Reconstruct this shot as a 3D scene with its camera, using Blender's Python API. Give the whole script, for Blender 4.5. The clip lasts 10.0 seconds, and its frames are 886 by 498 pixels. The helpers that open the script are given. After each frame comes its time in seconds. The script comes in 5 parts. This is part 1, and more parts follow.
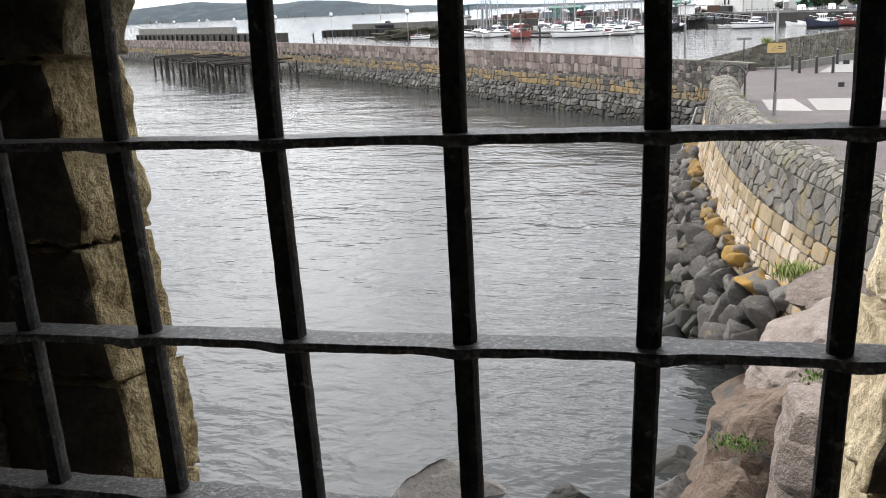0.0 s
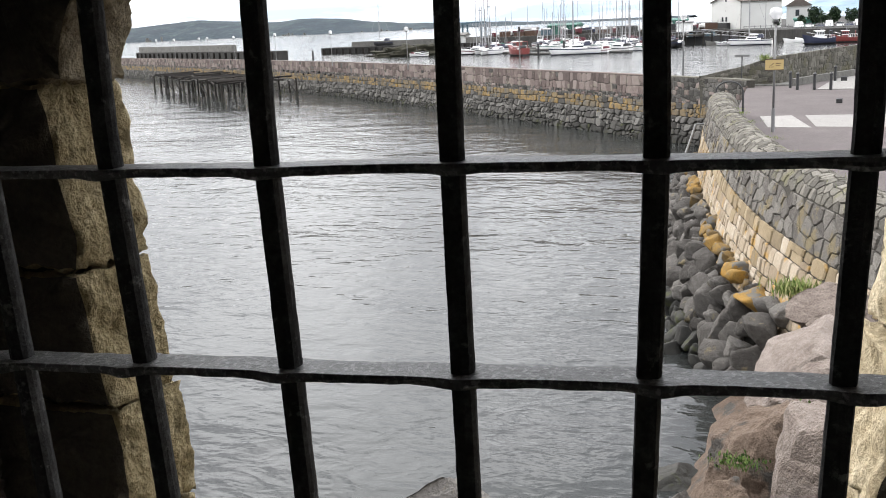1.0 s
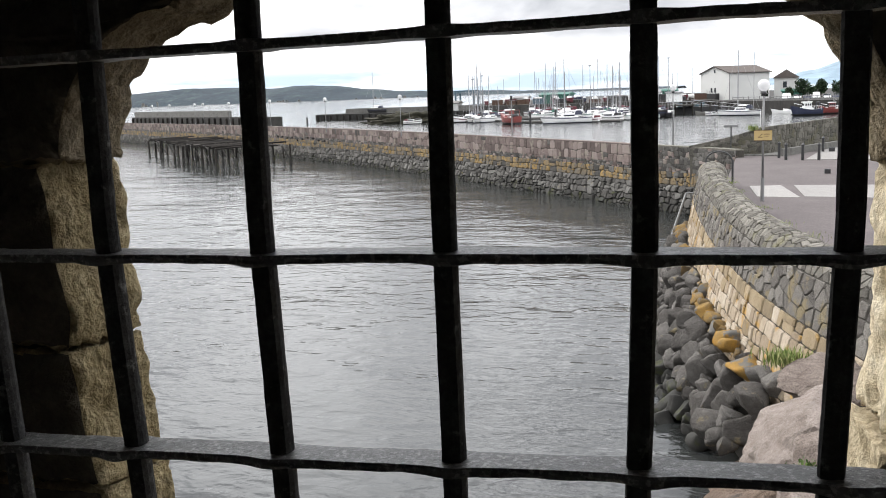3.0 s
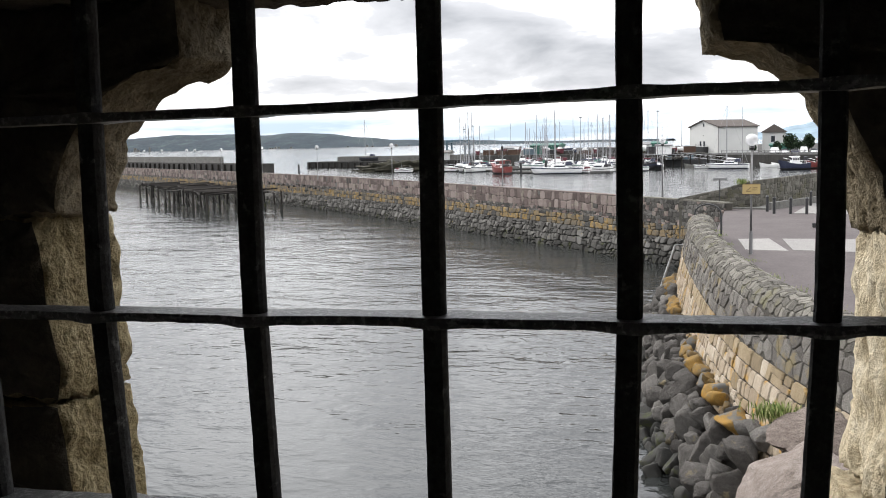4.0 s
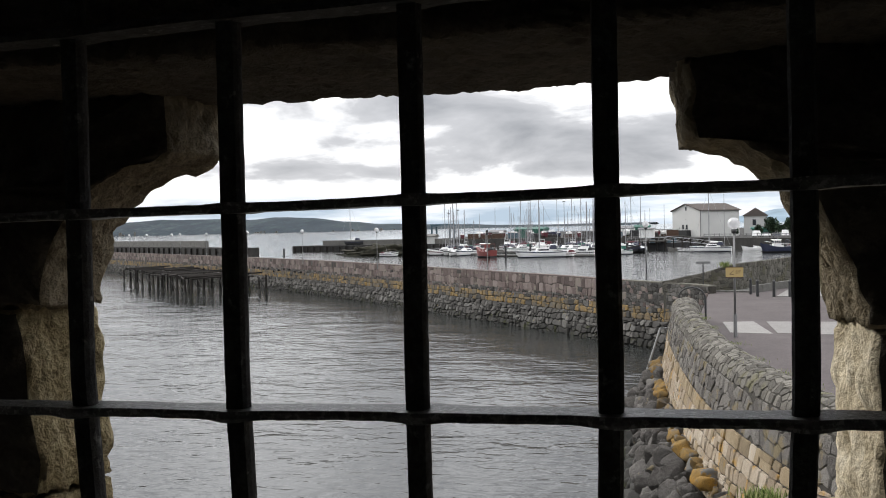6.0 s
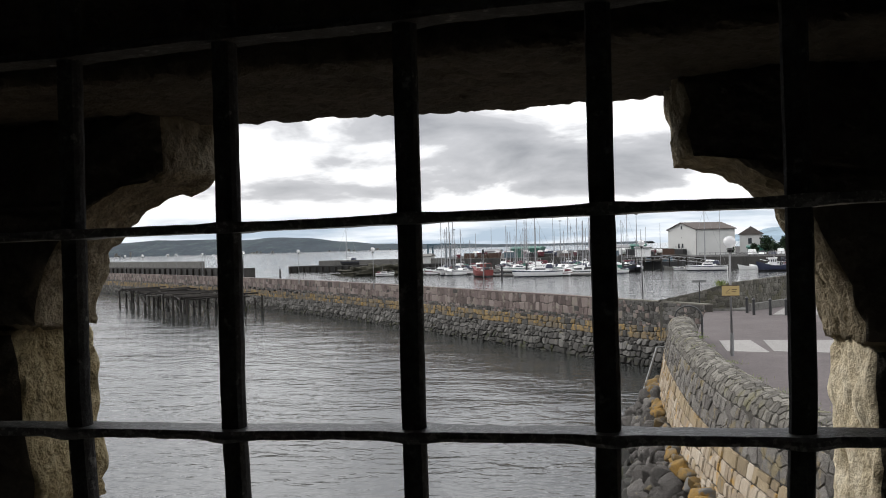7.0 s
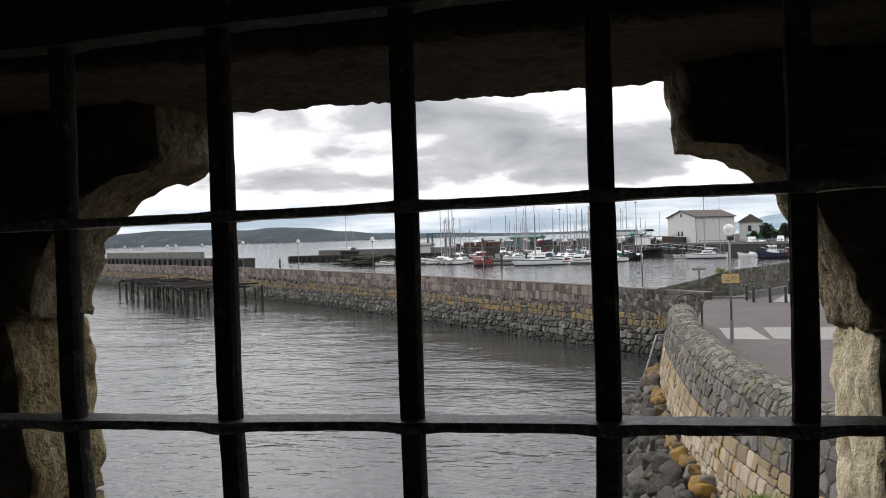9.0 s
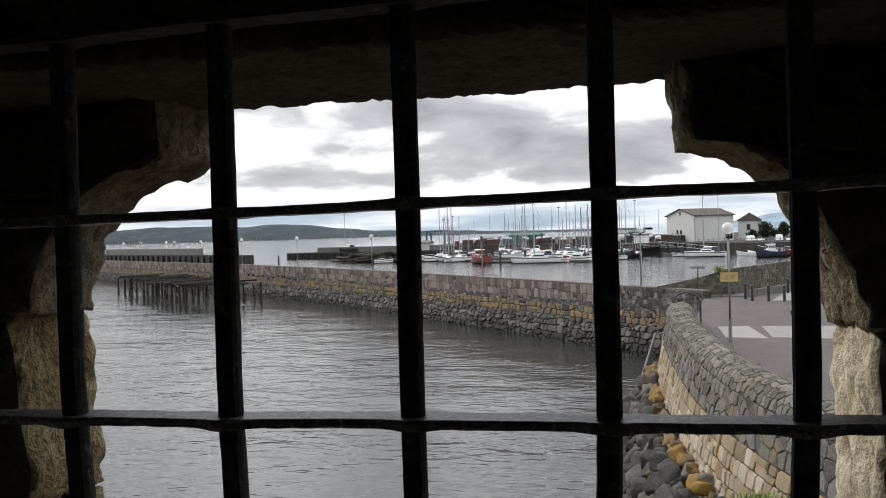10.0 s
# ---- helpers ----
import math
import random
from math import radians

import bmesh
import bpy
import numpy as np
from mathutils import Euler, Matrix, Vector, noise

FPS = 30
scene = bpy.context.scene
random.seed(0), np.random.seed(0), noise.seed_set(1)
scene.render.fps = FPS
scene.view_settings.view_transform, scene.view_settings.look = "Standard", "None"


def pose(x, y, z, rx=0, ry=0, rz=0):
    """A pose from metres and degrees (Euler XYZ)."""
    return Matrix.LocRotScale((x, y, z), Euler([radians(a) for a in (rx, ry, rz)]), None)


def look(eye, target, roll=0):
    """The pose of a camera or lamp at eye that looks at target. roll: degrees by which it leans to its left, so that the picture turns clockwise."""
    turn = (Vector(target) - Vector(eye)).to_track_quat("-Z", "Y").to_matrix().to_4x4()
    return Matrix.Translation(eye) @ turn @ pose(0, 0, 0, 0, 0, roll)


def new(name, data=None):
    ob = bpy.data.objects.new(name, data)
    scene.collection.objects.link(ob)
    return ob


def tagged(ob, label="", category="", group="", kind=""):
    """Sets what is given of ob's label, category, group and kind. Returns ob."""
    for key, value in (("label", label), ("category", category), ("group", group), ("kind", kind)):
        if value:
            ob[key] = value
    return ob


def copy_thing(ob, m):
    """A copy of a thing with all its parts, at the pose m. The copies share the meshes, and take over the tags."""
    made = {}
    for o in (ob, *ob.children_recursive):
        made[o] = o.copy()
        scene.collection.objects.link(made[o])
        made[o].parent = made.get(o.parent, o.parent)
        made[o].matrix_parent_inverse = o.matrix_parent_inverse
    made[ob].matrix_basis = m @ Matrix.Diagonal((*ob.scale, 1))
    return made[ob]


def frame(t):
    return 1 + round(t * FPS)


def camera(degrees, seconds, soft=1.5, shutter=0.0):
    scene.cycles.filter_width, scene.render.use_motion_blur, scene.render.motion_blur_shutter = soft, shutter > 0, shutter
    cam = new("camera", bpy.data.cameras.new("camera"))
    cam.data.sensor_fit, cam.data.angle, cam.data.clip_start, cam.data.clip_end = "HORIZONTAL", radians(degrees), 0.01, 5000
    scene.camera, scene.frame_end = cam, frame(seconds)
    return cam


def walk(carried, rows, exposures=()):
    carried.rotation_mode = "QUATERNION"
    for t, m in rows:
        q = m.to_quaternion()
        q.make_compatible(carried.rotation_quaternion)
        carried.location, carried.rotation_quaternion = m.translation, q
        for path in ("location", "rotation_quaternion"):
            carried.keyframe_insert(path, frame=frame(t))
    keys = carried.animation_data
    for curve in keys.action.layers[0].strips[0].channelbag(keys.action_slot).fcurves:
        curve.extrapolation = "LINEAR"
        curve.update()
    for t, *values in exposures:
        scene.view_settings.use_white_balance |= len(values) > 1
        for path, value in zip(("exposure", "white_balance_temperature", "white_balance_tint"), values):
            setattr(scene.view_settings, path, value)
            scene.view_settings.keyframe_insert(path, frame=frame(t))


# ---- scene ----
cam = camera(48.4, 10.0, soft=1.0)
PATH = [
    (0, (0.474, -0.804, 7.94), (-0.184, 1.025, 7.467), -2.5),
    (0.5, (0.473, -0.8, 7.943), (-0.185, 1.033, 7.488), -2.5),
    (1, (0.472, -0.792, 7.948), (-0.186, 1.045, 7.508), -2.6),
    (1.5, (0.471, -0.791, 7.953), (-0.185, 1.052, 7.536), -2.4),
    (2, (0.472, -0.792, 7.959), (-0.183, 1.058, 7.575), -2.3),
    (2.5, (0.473, -0.795, 7.964), (-0.178, 1.063, 7.614), -2.3),
    (4, (0.481, -0.817, 7.987), (-0.146, 1.07, 7.774), -1.2),
    (4.5, (0.482, -0.822, 7.993), (-0.135, 1.073, 7.832), -1.1),
    (5, (0.483, -0.825, 7.996), (-0.125, 1.077, 7.883), -1.1),
    (5.5, (0.486, -0.828, 7.998), (-0.117, 1.078, 7.923), -1.2),
    (7, (0.487, -0.828, 7.997), (-0.103, 1.083, 7.992), -1.5),
    (7.5, (0.486, -0.823, 7.996), (-0.103, 1.089, 7.998), -1.6),
    (8, (0.485, -0.818, 7.995), (-0.104, 1.094, 7.995), -1.6),
    (8.5, (0.484, -0.815, 7.995), (-0.106, 1.095, 7.966), -1.7),
    (9, (0.485, -0.816, 7.996), (-0.105, 1.095, 7.969), -1.8),
    (9.5, (0.484, -0.819, 7.996), (-0.105, 1.092, 7.971), -1.7),
    (10, (0.483, -0.816, 7.996), (-0.105, 1.096, 7.964), -1.6),
]
walk(cam, [(t, look(eye, target, roll)) for t, eye, target, roll in PATH],
     [(0, 1.22), (1, 1.2), (2.5, 1.07), (4, 0.89), (4.5, 0.77), (5.5, 0.53), (7, 0.38), (8, 0.34), (10, 0.35)])

# ---- world, sun, exposure ----
SUN_EL, SUN_AZ = radians(31), radians(-65)      # azimuth from straight ahead, left is negative
world = bpy.data.worlds.new("overcast_sky")
scene.world = world
world.use_nodes = True
wn, wl = world.node_tree.nodes, world.node_tree.links
wn.clear()


def wnode(kind, **kw):
    n = wn.new(kind)
    for k, v in kw.items():
        n.inputs[k].default_value = v
    return n


w_out = wn.new("ShaderNodeOutputWorld")
w_bg = wn.new("ShaderNodeBackground")
w_sky = wn.new("ShaderNodeTexSky")
w_sky.sky_type, w_sky.sun_disc = "NISHITA", False
w_sky.sun_elevation, w_sky.sun_rotation = SUN_EL, SUN_AZ
w_tc = wn.new("ShaderNodeTexCoord")
w_sep = wn.new("ShaderNodeSeparateXYZ")
wl.new(w_tc.outputs["Generated"], w_sep.inputs[0])
w_z = wn.new("ShaderNodeMath")
w_z.operation, w_z.use_clamp = "MAXIMUM", False
w_z.inputs[1].default_value = 0.0
wl.new(w_sep.outputs["Z"], w_z.inputs[0])
w_za = wn.new("ShaderNodeMath")
w_za.operation = "ADD"
w_za.inputs[1].default_value = 0.3
wl.new(w_z.outputs[0], w_za.inputs[0])
w_inv = wn.new("ShaderNodeMath")
w_inv.operation = "DIVIDE"
w_inv.inputs[0].default_value = 1.0
wl.new(w_za.outputs[0], w_inv.inputs[1])
w_flat = wn.new("ShaderNodeVectorMath")
w_flat.operation = "SCALE"
wl.new(w_tc.outputs["Generated"], w_flat.inputs[0])
wl.new(w_inv.outputs[0], w_flat.inputs["Scale"])
w_n = wnode("ShaderNodeTexNoise", Scale=2.5, Detail=8.0, Roughness=0.52, Distortion=0.3)
wl.new(w_flat.outputs[0], w_n.inputs["Vector"])
w_ramp = wn.new("ShaderNodeValToRGB")
w_ramp.color_ramp.elements[0].position, w_ramp.color_ramp.elements[0].color = 0.37, (9.6, 9.65, 9.8, 1)
w_ramp.color_ramp.elements[1].position, w_ramp.color_ramp.elements[1].color = 0.74, (2.6, 2.7, 2.95, 1)
e = w_ramp.color_ramp.elements.new(0.455)
e.color = (8.9, 8.95, 9.1, 1)
e = w_ramp.color_ramp.elements.new(0.53)
e.color = (4.9, 4.95, 5.2, 1)
# a bright gap under the cloud deck, a few degrees up
w_gap = wn.new("ShaderNodeMapRange")
w_gap.interpolation_type = "SMOOTHSTEP"
w_gap.inputs["From Min"].default_value, w_gap.inputs["From Max"].default_value = 0.04, 0.058
w_gap.inputs["To Min"].default_value, w_gap.inputs["To Max"].default_value = -0.13, -0.005
wl.new(w_sep.outputs["Z"], w_gap.inputs["Value"])
w_gadd = wn.new("ShaderNodeMath")
wl.new(w_n.outputs["Fac"], w_gadd.inputs[0])
wl.new(w_gap.outputs[0], w_gadd.inputs[1])
wl.new(w_gadd.outputs[0], w_ramp.inputs[0])
# a pale blue-grey band of distant cloud just above the horizon
w_hz = wn.new("ShaderNodeMapRange")
w_hz.inputs["From Min"].default_value, w_hz.inputs["From Max"].default_value = 0.022, 0.042
w_hz.inputs["To Min"].default_value, w_hz.inputs["To Max"].default_value = 0.9, 0.0
wl.new(w_sep.outputs["Z"], w_hz.inputs["Value"])
w_n2 = wnode("ShaderNodeTexNoise", Scale=5.0, Detail=5.0, Roughness=0.6)
w_map2 = wn.new("ShaderNodeMapping")
w_map2.inputs["Scale"].default_value = (1, 1, 9)
wl.new(w_tc.outputs["Generated"], w_map2.inputs[0])
wl.new(w_map2.outputs[0], w_n2.inputs["Vector"])
w_r2 = wn.new("ShaderNodeValToRGB")
w_r2.color_ramp.elements[0].position, w_r2.color_ramp.elements[0].color = 0.4, (3.2, 4.2, 5.3, 1)
w_r2.color_ramp.elements[1].position, w_r2.color_ramp.elements[1].color = 0.62, (8.0, 8.4, 8.9, 1)
wl.new(w_n2.outputs["Fac"], w_r2.inputs[0])
w_mixh = wn.new("ShaderNodeMixRGB")
wl.new(w_hz.outputs[0], w_mixh.inputs[0])
wl.new(w_ramp.outputs[0], w_mixh.inputs[1])
wl.new(w_r2.outputs[0], w_mixh.inputs[2])
w_mix = wn.new("ShaderNodeMixRGB")
w_mix.inputs[0].default_value = 0.97
wl.new(w_sky.outputs[0], w_mix.inputs[1])
wl.new(w_mixh.outputs[0], w_mix.inputs[2])
# an overcast sky grows brighter towards the zenith
w_zen = wn.new("ShaderNodeMapRange")
w_zen.inputs["From Min"].default_value, w_zen.inputs["From Max"].default_value = 0.14, 1.0
w_zen.inputs["To Min"].default_value, w_zen.inputs["To Max"].default_value = 1.0, 2.9
wl.new(w_sep.outputs["Z"], w_zen.inputs["Value"])
w_mul = wn.new("ShaderNodeVectorMath")
w_mul.operation = "SCALE"
wl.new(w_mix.outputs[0], w_mul.inputs[0])
wl.new(w_zen.outputs[0], w_mul.inputs["Scale"])
wl.new(w_mul.outputs[0], w_bg.inputs["Color"])
w_bg.inputs["Strength"].default_value = 0.1
wl.new(w_bg.outputs[0], w_out.inputs["Surface"])

sun = new("sun", bpy.data.lights.new("sun", "SUN"))
sun.data.energy, sun.data.angle, sun.data.color = 1.5, radians(12), (1.0, 0.96, 0.91)
sun.matrix_world = look((60 * math.sin(SUN_AZ), 60 * math.cos(SUN_AZ), 8 + 60 * math.tan(SUN_EL)), (0, 0, 8))


# ---- materials ----
def mat_base(name, rough=0.9, metal=0.0):
    m = bpy.data.materials.new(name)
    m.use_nodes = True
    b = m.node_tree.nodes["Principled BSDF"]
    b.inputs["Roughness"].default_value, b.inputs["Metallic"].default_value = rough, metal
    b.inputs["Specular IOR Level"].default_value = 0.2 if rough > 0.8 else 0.5
    return m, m.node_tree.nodes, m.node_tree.links, b


def stone(name, colors, grain=8.0, rough=0.92, bump=0.5, dist=0.03, vary=0.55, stain=None, stretch=(1, 1, 1), fine=9.0, metal=0.0):
    """Mottled matter: a ramp of colours picked by coarse noise and by piece, fine speckle, bump; stain: (colour, scale, threshold)."""
    m, N, L, b = mat_base(name, rough, metal)
    tc = N.new("ShaderNodeTexCoord")
    mp = N.new("ShaderNodeMapping")
    mp.inputs["Scale"].default_value = stretch
    geo = N.new("ShaderNodeNewGeometry")
    L.new(geo.outputs["Position"], mp.inputs[0])
    n1 = N.new("ShaderNodeTexNoise")
    n1.inputs["Scale"].default_value, n1.inputs["Detail"].default_value, n1.inputs["Roughness"].default_value = grain, 6, 0.62
    L.new(mp.outputs[0], n1.inputs["Vector"])
    oi = N.new("ShaderNodeObjectInfo")
    add = N.new("ShaderNodeMath")
    L.new(oi.outputs["Random"], add.inputs[0])
    L.new(geo.outputs["Random Per Island"], add.inputs[1])
    fr = N.new("ShaderNodeMath")
    fr.operation = "FRACT"
    L.new(add.outputs[0], fr.inputs[0])
    mixv = N.new("ShaderNodeMix")
    mixv.data_type = "FLOAT"
    mixv.inputs[0].default_value = vary
    L.new(n1.outputs["Fac"], mixv.inputs[2])
    L.new(fr.outputs[0], mixv.inputs[3])
    rp = N.new("ShaderNodeValToRGB")
    rp.color_ramp.elements[0].position, rp.color_ramp.elements[0].color = 0.22, (*colors[0], 1)
    rp.color_ramp.elements[1].position, rp.color_ramp.elements[1].color = 0.8, (*colors[-1], 1)
    for i, c in enumerate(colors[1:-1]):
        el = rp.color_ramp.elements.new(0.22 + 0.58 * (i + 1) / (len(colors) - 1))
        el.color = (*c, 1)
    L.new(mixv.outputs[0], rp.inputs[0])
    n2 = N.new("ShaderNodeTexNoise")
    n2.inputs["Scale"].default_value, n2.inputs["Detail"].default_value, n2.inputs["Roughness"].default_value = grain * fine, 4, 0.7
    L.new(mp.outputs[0], n2.inputs["Vector"])
    sp = N.new("ShaderNodeMapRange")
    sp.inputs["From Min"].default_value, sp.inputs["From Max"].default_value = 0.3, 0.7
    sp.inputs["To Min"].default_value, sp.inputs["To Max"].default_value = 0.72, 1.22
    L.new(n2.outputs["Fac"], sp.inputs["Value"])
    mul = N.new("ShaderNodeVectorMath")
    mul.operation = "SCALE"
    L.new(rp.outputs[0], mul.inputs[0])
    L.new(sp.outputs[0], mul.inputs["Scale"])
    col = mul.outputs[0]
    if stain:
        c, sc, th = stain
        n3 = N.new("ShaderNodeTexNoise")
        n3.inputs["Scale"].default_value, n3.inputs["Detail"].default_value, n3.inputs["Roughness"].default_value = sc, 5, 0.65
        L.new(geo.outputs["Position"], n3.inputs["Vector"])
        mr = N.new("ShaderNodeMapRange")
        mr.inputs["From Min"].default_value, mr.inputs["From Max"].default_value = th, th + 0.08
        L.new(n3.outputs["Fac"], mr.inputs["Value"])
        mx = N.new("ShaderNodeMixRGB")
        L.new(mr.outputs[0], mx.inputs[0])
        L.new(col, mx.inputs[1])
        mx.inputs[2].default_value = (*c, 1)
        col = mx.outputs[0]
    L.new(col, b.inputs["Base Color"])
    hsum = N.new("ShaderNodeMath")
    hsum.operation = "MULTIPLY_ADD"
    hsum.inputs[1].default_value = 0.35
    L.new(n2.outputs["Fac"], hsum.inputs[0])
    L.new(n1.outputs["Fac"], hsum.inputs[2])
    bp = N.new("ShaderNodeBump")
    bp.inputs["Strength"].default_value, bp.inputs["Distance"].default_value = bump, dist
    L.new(hsum.outputs[0], bp.inputs["Height"])
    L.new(bp.outputs[0], b.inputs["Normal"])
    return m


def paint(name, color, rough=0.45, metal=0.0, dirt=0.25, scale=2.0):
    """Painted or coated matter with soft dirt and slight gloss changes."""
    m, N, L, b = mat_base(name, rough, metal)
    geo = N.new("ShaderNodeNewGeometry")
    n1 = N.new("ShaderNodeTexNoise")
    n1.inputs["Scale"].default_value, n1.inputs["Detail"].default_value = scale, 6
    L.new(geo.outputs["Position"], n1.inputs["Vector"])
    mx = N.new("ShaderNodeMixRGB")
    mx.inputs[1].default_value = (*color, 1)
    mx.inputs[2].default_value = (*[c * (1 - dirt * 1.6) for c in color], 1)
    L.new(n1.outputs["Fac"], mx.inputs[0])
    L.new(mx.outputs[0], b.inputs["Base Color"])
    mr = N.new("ShaderNodeMapRange")
    mr.inputs["To Min"].default_value, mr.inputs["To Max"].default_value = rough * 0.75, min(1, rough * 1.25)
    L.new(n1.outputs["Fac"], mr.inputs["Value"])
    L.new(mr.outputs[0], b.inputs["Roughness"])
    return m


M_JAMB = stone("weathered_yellow_sandstone", [(0.3, 0.235, 0.14), (0.53, 0.455, 0.32), (0.7, 0.64, 0.51)], grain=22, bump=0.9, dist=0.014, vary=0.15, fine=5,
               stain=((0.2, 0.165, 0.095), 11, 0.6))
# Left jamb: olive stone, also darkened because less light reaches this side.
M_JAMB_LEFT = stone("dimmed_olive_sandstone", [(0.16, 0.12, 0.055), (0.33, 0.27, 0.155), (0.47, 0.405, 0.27)], grain=24, bump=1.0, dist=0.03, vary=0.15, fine=4,
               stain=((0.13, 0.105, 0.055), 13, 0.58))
# Lintel and chamber-side faces: missing daylight is put into the stone colour.
M_SHADED = stone("shade_darkened_sandstone", [(0.034, 0.03, 0.024), (0.064, 0.056, 0.045), (0.1, 0.089, 0.07)], grain=14, bump=0.9, dist=0.02, vary=0.15, fine=6,
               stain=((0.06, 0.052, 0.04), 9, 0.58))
# Left shoulder: its weaker light is worked into a darker stone colour.
M_SHOULDER = stone("half_shaded_sandstone", [(0.09, 0.075, 0.05), (0.19, 0.16, 0.11), (0.3, 0.26, 0.19)], grain=20, bump=1.0, dist=0.03, vary=0.15, fine=5,
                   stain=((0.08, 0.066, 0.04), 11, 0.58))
# Right shoulder: soffit shade mixed into the brown, lighter than the left.
M_SHOULDER_R = stone("part_shaded_brown_sandstone", [(0.11, 0.087, 0.052), (0.24, 0.2, 0.135), (0.37, 0.32, 0.23)], grain=20, bump=1.0, dist=0.03, vary=0.15, fine=5,
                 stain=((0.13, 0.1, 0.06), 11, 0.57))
# Unseen chamber surfaces, made pale to bounce light onto grille and lintel.
M_ROOM = stone("pale_bounce_rubble_wall", [(0.5, 0.485, 0.455), (0.68, 0.665, 0.63)], grain=5, bump=0.6, vary=0.3)
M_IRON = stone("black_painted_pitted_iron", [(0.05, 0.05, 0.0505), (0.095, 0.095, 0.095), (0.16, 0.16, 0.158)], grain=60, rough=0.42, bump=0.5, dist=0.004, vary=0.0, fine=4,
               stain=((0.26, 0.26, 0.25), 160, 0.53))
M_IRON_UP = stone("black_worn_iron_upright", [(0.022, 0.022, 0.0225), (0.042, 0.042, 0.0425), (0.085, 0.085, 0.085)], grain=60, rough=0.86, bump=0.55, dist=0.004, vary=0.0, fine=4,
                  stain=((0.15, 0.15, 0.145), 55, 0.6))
M_PURPLE = stone("purple_red_sandstone", [(0.08, 0.062, 0.057), (0.15, 0.117, 0.107), (0.225, 0.187, 0.17)], grain=3, vary=0.6, stain=((0.19, 0.17, 0.14), 1.3, 0.56))
M_GOLDW = stone("yellow_lichened_stone", [(0.105, 0.092, 0.072), (0.185, 0.135, 0.072), (0.25, 0.165, 0.062)], grain=2.2, vary=0.5, stain=((0.1, 0.093, 0.08), 2.4, 0.5))
M_BASALT = stone("grey_basalt_rubble", [(0.04, 0.038, 0.035), (0.078, 0.074, 0.068), (0.135, 0.13, 0.12)], grain=5, vary=0.55, stain=((0.2, 0.16, 0.06), 1.6, 0.66))
M_WET = stone("dark_wet_weedy_basalt", [(0.016, 0.0155, 0.014), (0.032, 0.031, 0.028), (0.06, 0.058, 0.053)], grain=5, rough=0.85, vary=0.45, stain=((0.035, 0.038, 0.015), 1.8, 0.55))
# Mortar darkened so that crevice shade is part of its colour.
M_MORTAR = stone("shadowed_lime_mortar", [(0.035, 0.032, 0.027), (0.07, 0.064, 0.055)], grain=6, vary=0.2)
M_GOLD = stone("buff_ashlar_sandstone", [(0.18, 0.138, 0.095), (0.28, 0.228, 0.165), (0.4, 0.352, 0.285)], grain=6, vary=0.38, stain=((0.3, 0.185, 0.06), 1.5, 0.56))
M_GREY = stone("weathered_grey_whinstone", [(0.08, 0.073, 0.066), (0.13, 0.12, 0.108), (0.19, 0.178, 0.16)], grain=7, vary=0.5, bump=1.0, dist=0.06, stain=((0.17, 0.14, 0.085), 1.5, 0.54))
M_COPE = stone("mossy_grey_coping_stone", [(0.065, 0.06, 0.052), (0.115, 0.107, 0.092), (0.18, 0.168, 0.146)], grain=7, vary=0.5, bump=0.8, dist=0.04, stain=((0.12, 0.112, 0.072), 1.1, 0.57))
M_MOSSY = stone("dark_mossy_rubble", [(0.05, 0.047, 0.04), (0.095, 0.09, 0.076), (0.15, 0.142, 0.122)], grain=4, vary=0.45, stain=((0.085, 0.08, 0.055), 0.9, 0.55))
M_OCHRE = stone("ochre_weathered_ashlar", [(0.14, 0.11, 0.072), (0.22, 0.17, 0.105), (0.3, 0.245, 0.165)], grain=5, vary=0.4, stain=((0.22, 0.14, 0.05), 1.4, 0.56))
M_LICHEN = stone("orange_lichened_boulder", [(0.085, 0.078, 0.066), (0.17, 0.11, 0.04), (0.28, 0.15, 0.025)], grain=4, vary=0.35, stain=((0.1, 0.097, 0.09), 2.4, 0.53))
M_BOULDER = stone("grey_rounded_basalt", [(0.045, 0.041, 0.037), (0.09, 0.083, 0.076), (0.165, 0.154, 0.142)], bump=1.0, dist=0.06, grain=11, vary=0.45, stain=((0.18, 0.15, 0.09), 1.9, 0.62))
M_PINK = stone("pinkish_grey_outcrop_rock", [(0.105, 0.083, 0.07), (0.185, 0.152, 0.132), (0.275, 0.24, 0.215)], grain=4.5, bump=1.0, dist=0.09, vary=0.3, stain=((0.12, 0.1, 0.085), 1.5, 0.58))
M_BROWN = stone("brown_outcrop_rock", [(0.06, 0.044, 0.034), (0.105, 0.076, 0.057), (0.16, 0.12, 0.092)], grain=4.5, bump=1.0, dist=0.09, vary=0.3, stain=((0.06, 0.055, 0.05), 1.7, 0.57))
M_ROAD = stone("mauve_grey_tarmac", [(0.068, 0.058, 0.058), (0.086, 0.074, 0.073), (0.105, 0.092, 0.089)], grain=0.5, rough=0.95, bump=0.2, dist=0.01, vary=0.0, fine=30)
M_PAVE = stone("pale_paving", [(0.17, 0.162, 0.155), (0.24, 0.23, 0.218)], grain=2, vary=0.4, bump=0.2, dist=0.01)
M_COBBLE = stone("pale_cobble_setts", [(0.13, 0.124, 0.117), (0.2, 0.193, 0.182)], grain=3, vary=0.5)
M_CONC = stone("weathered_concrete", [(0.1, 0.097, 0.09), (0.165, 0.16, 0.15)], grain=0.8, vary=0.2, stain=((0.07, 0.07, 0.062), 0.6, 0.58))
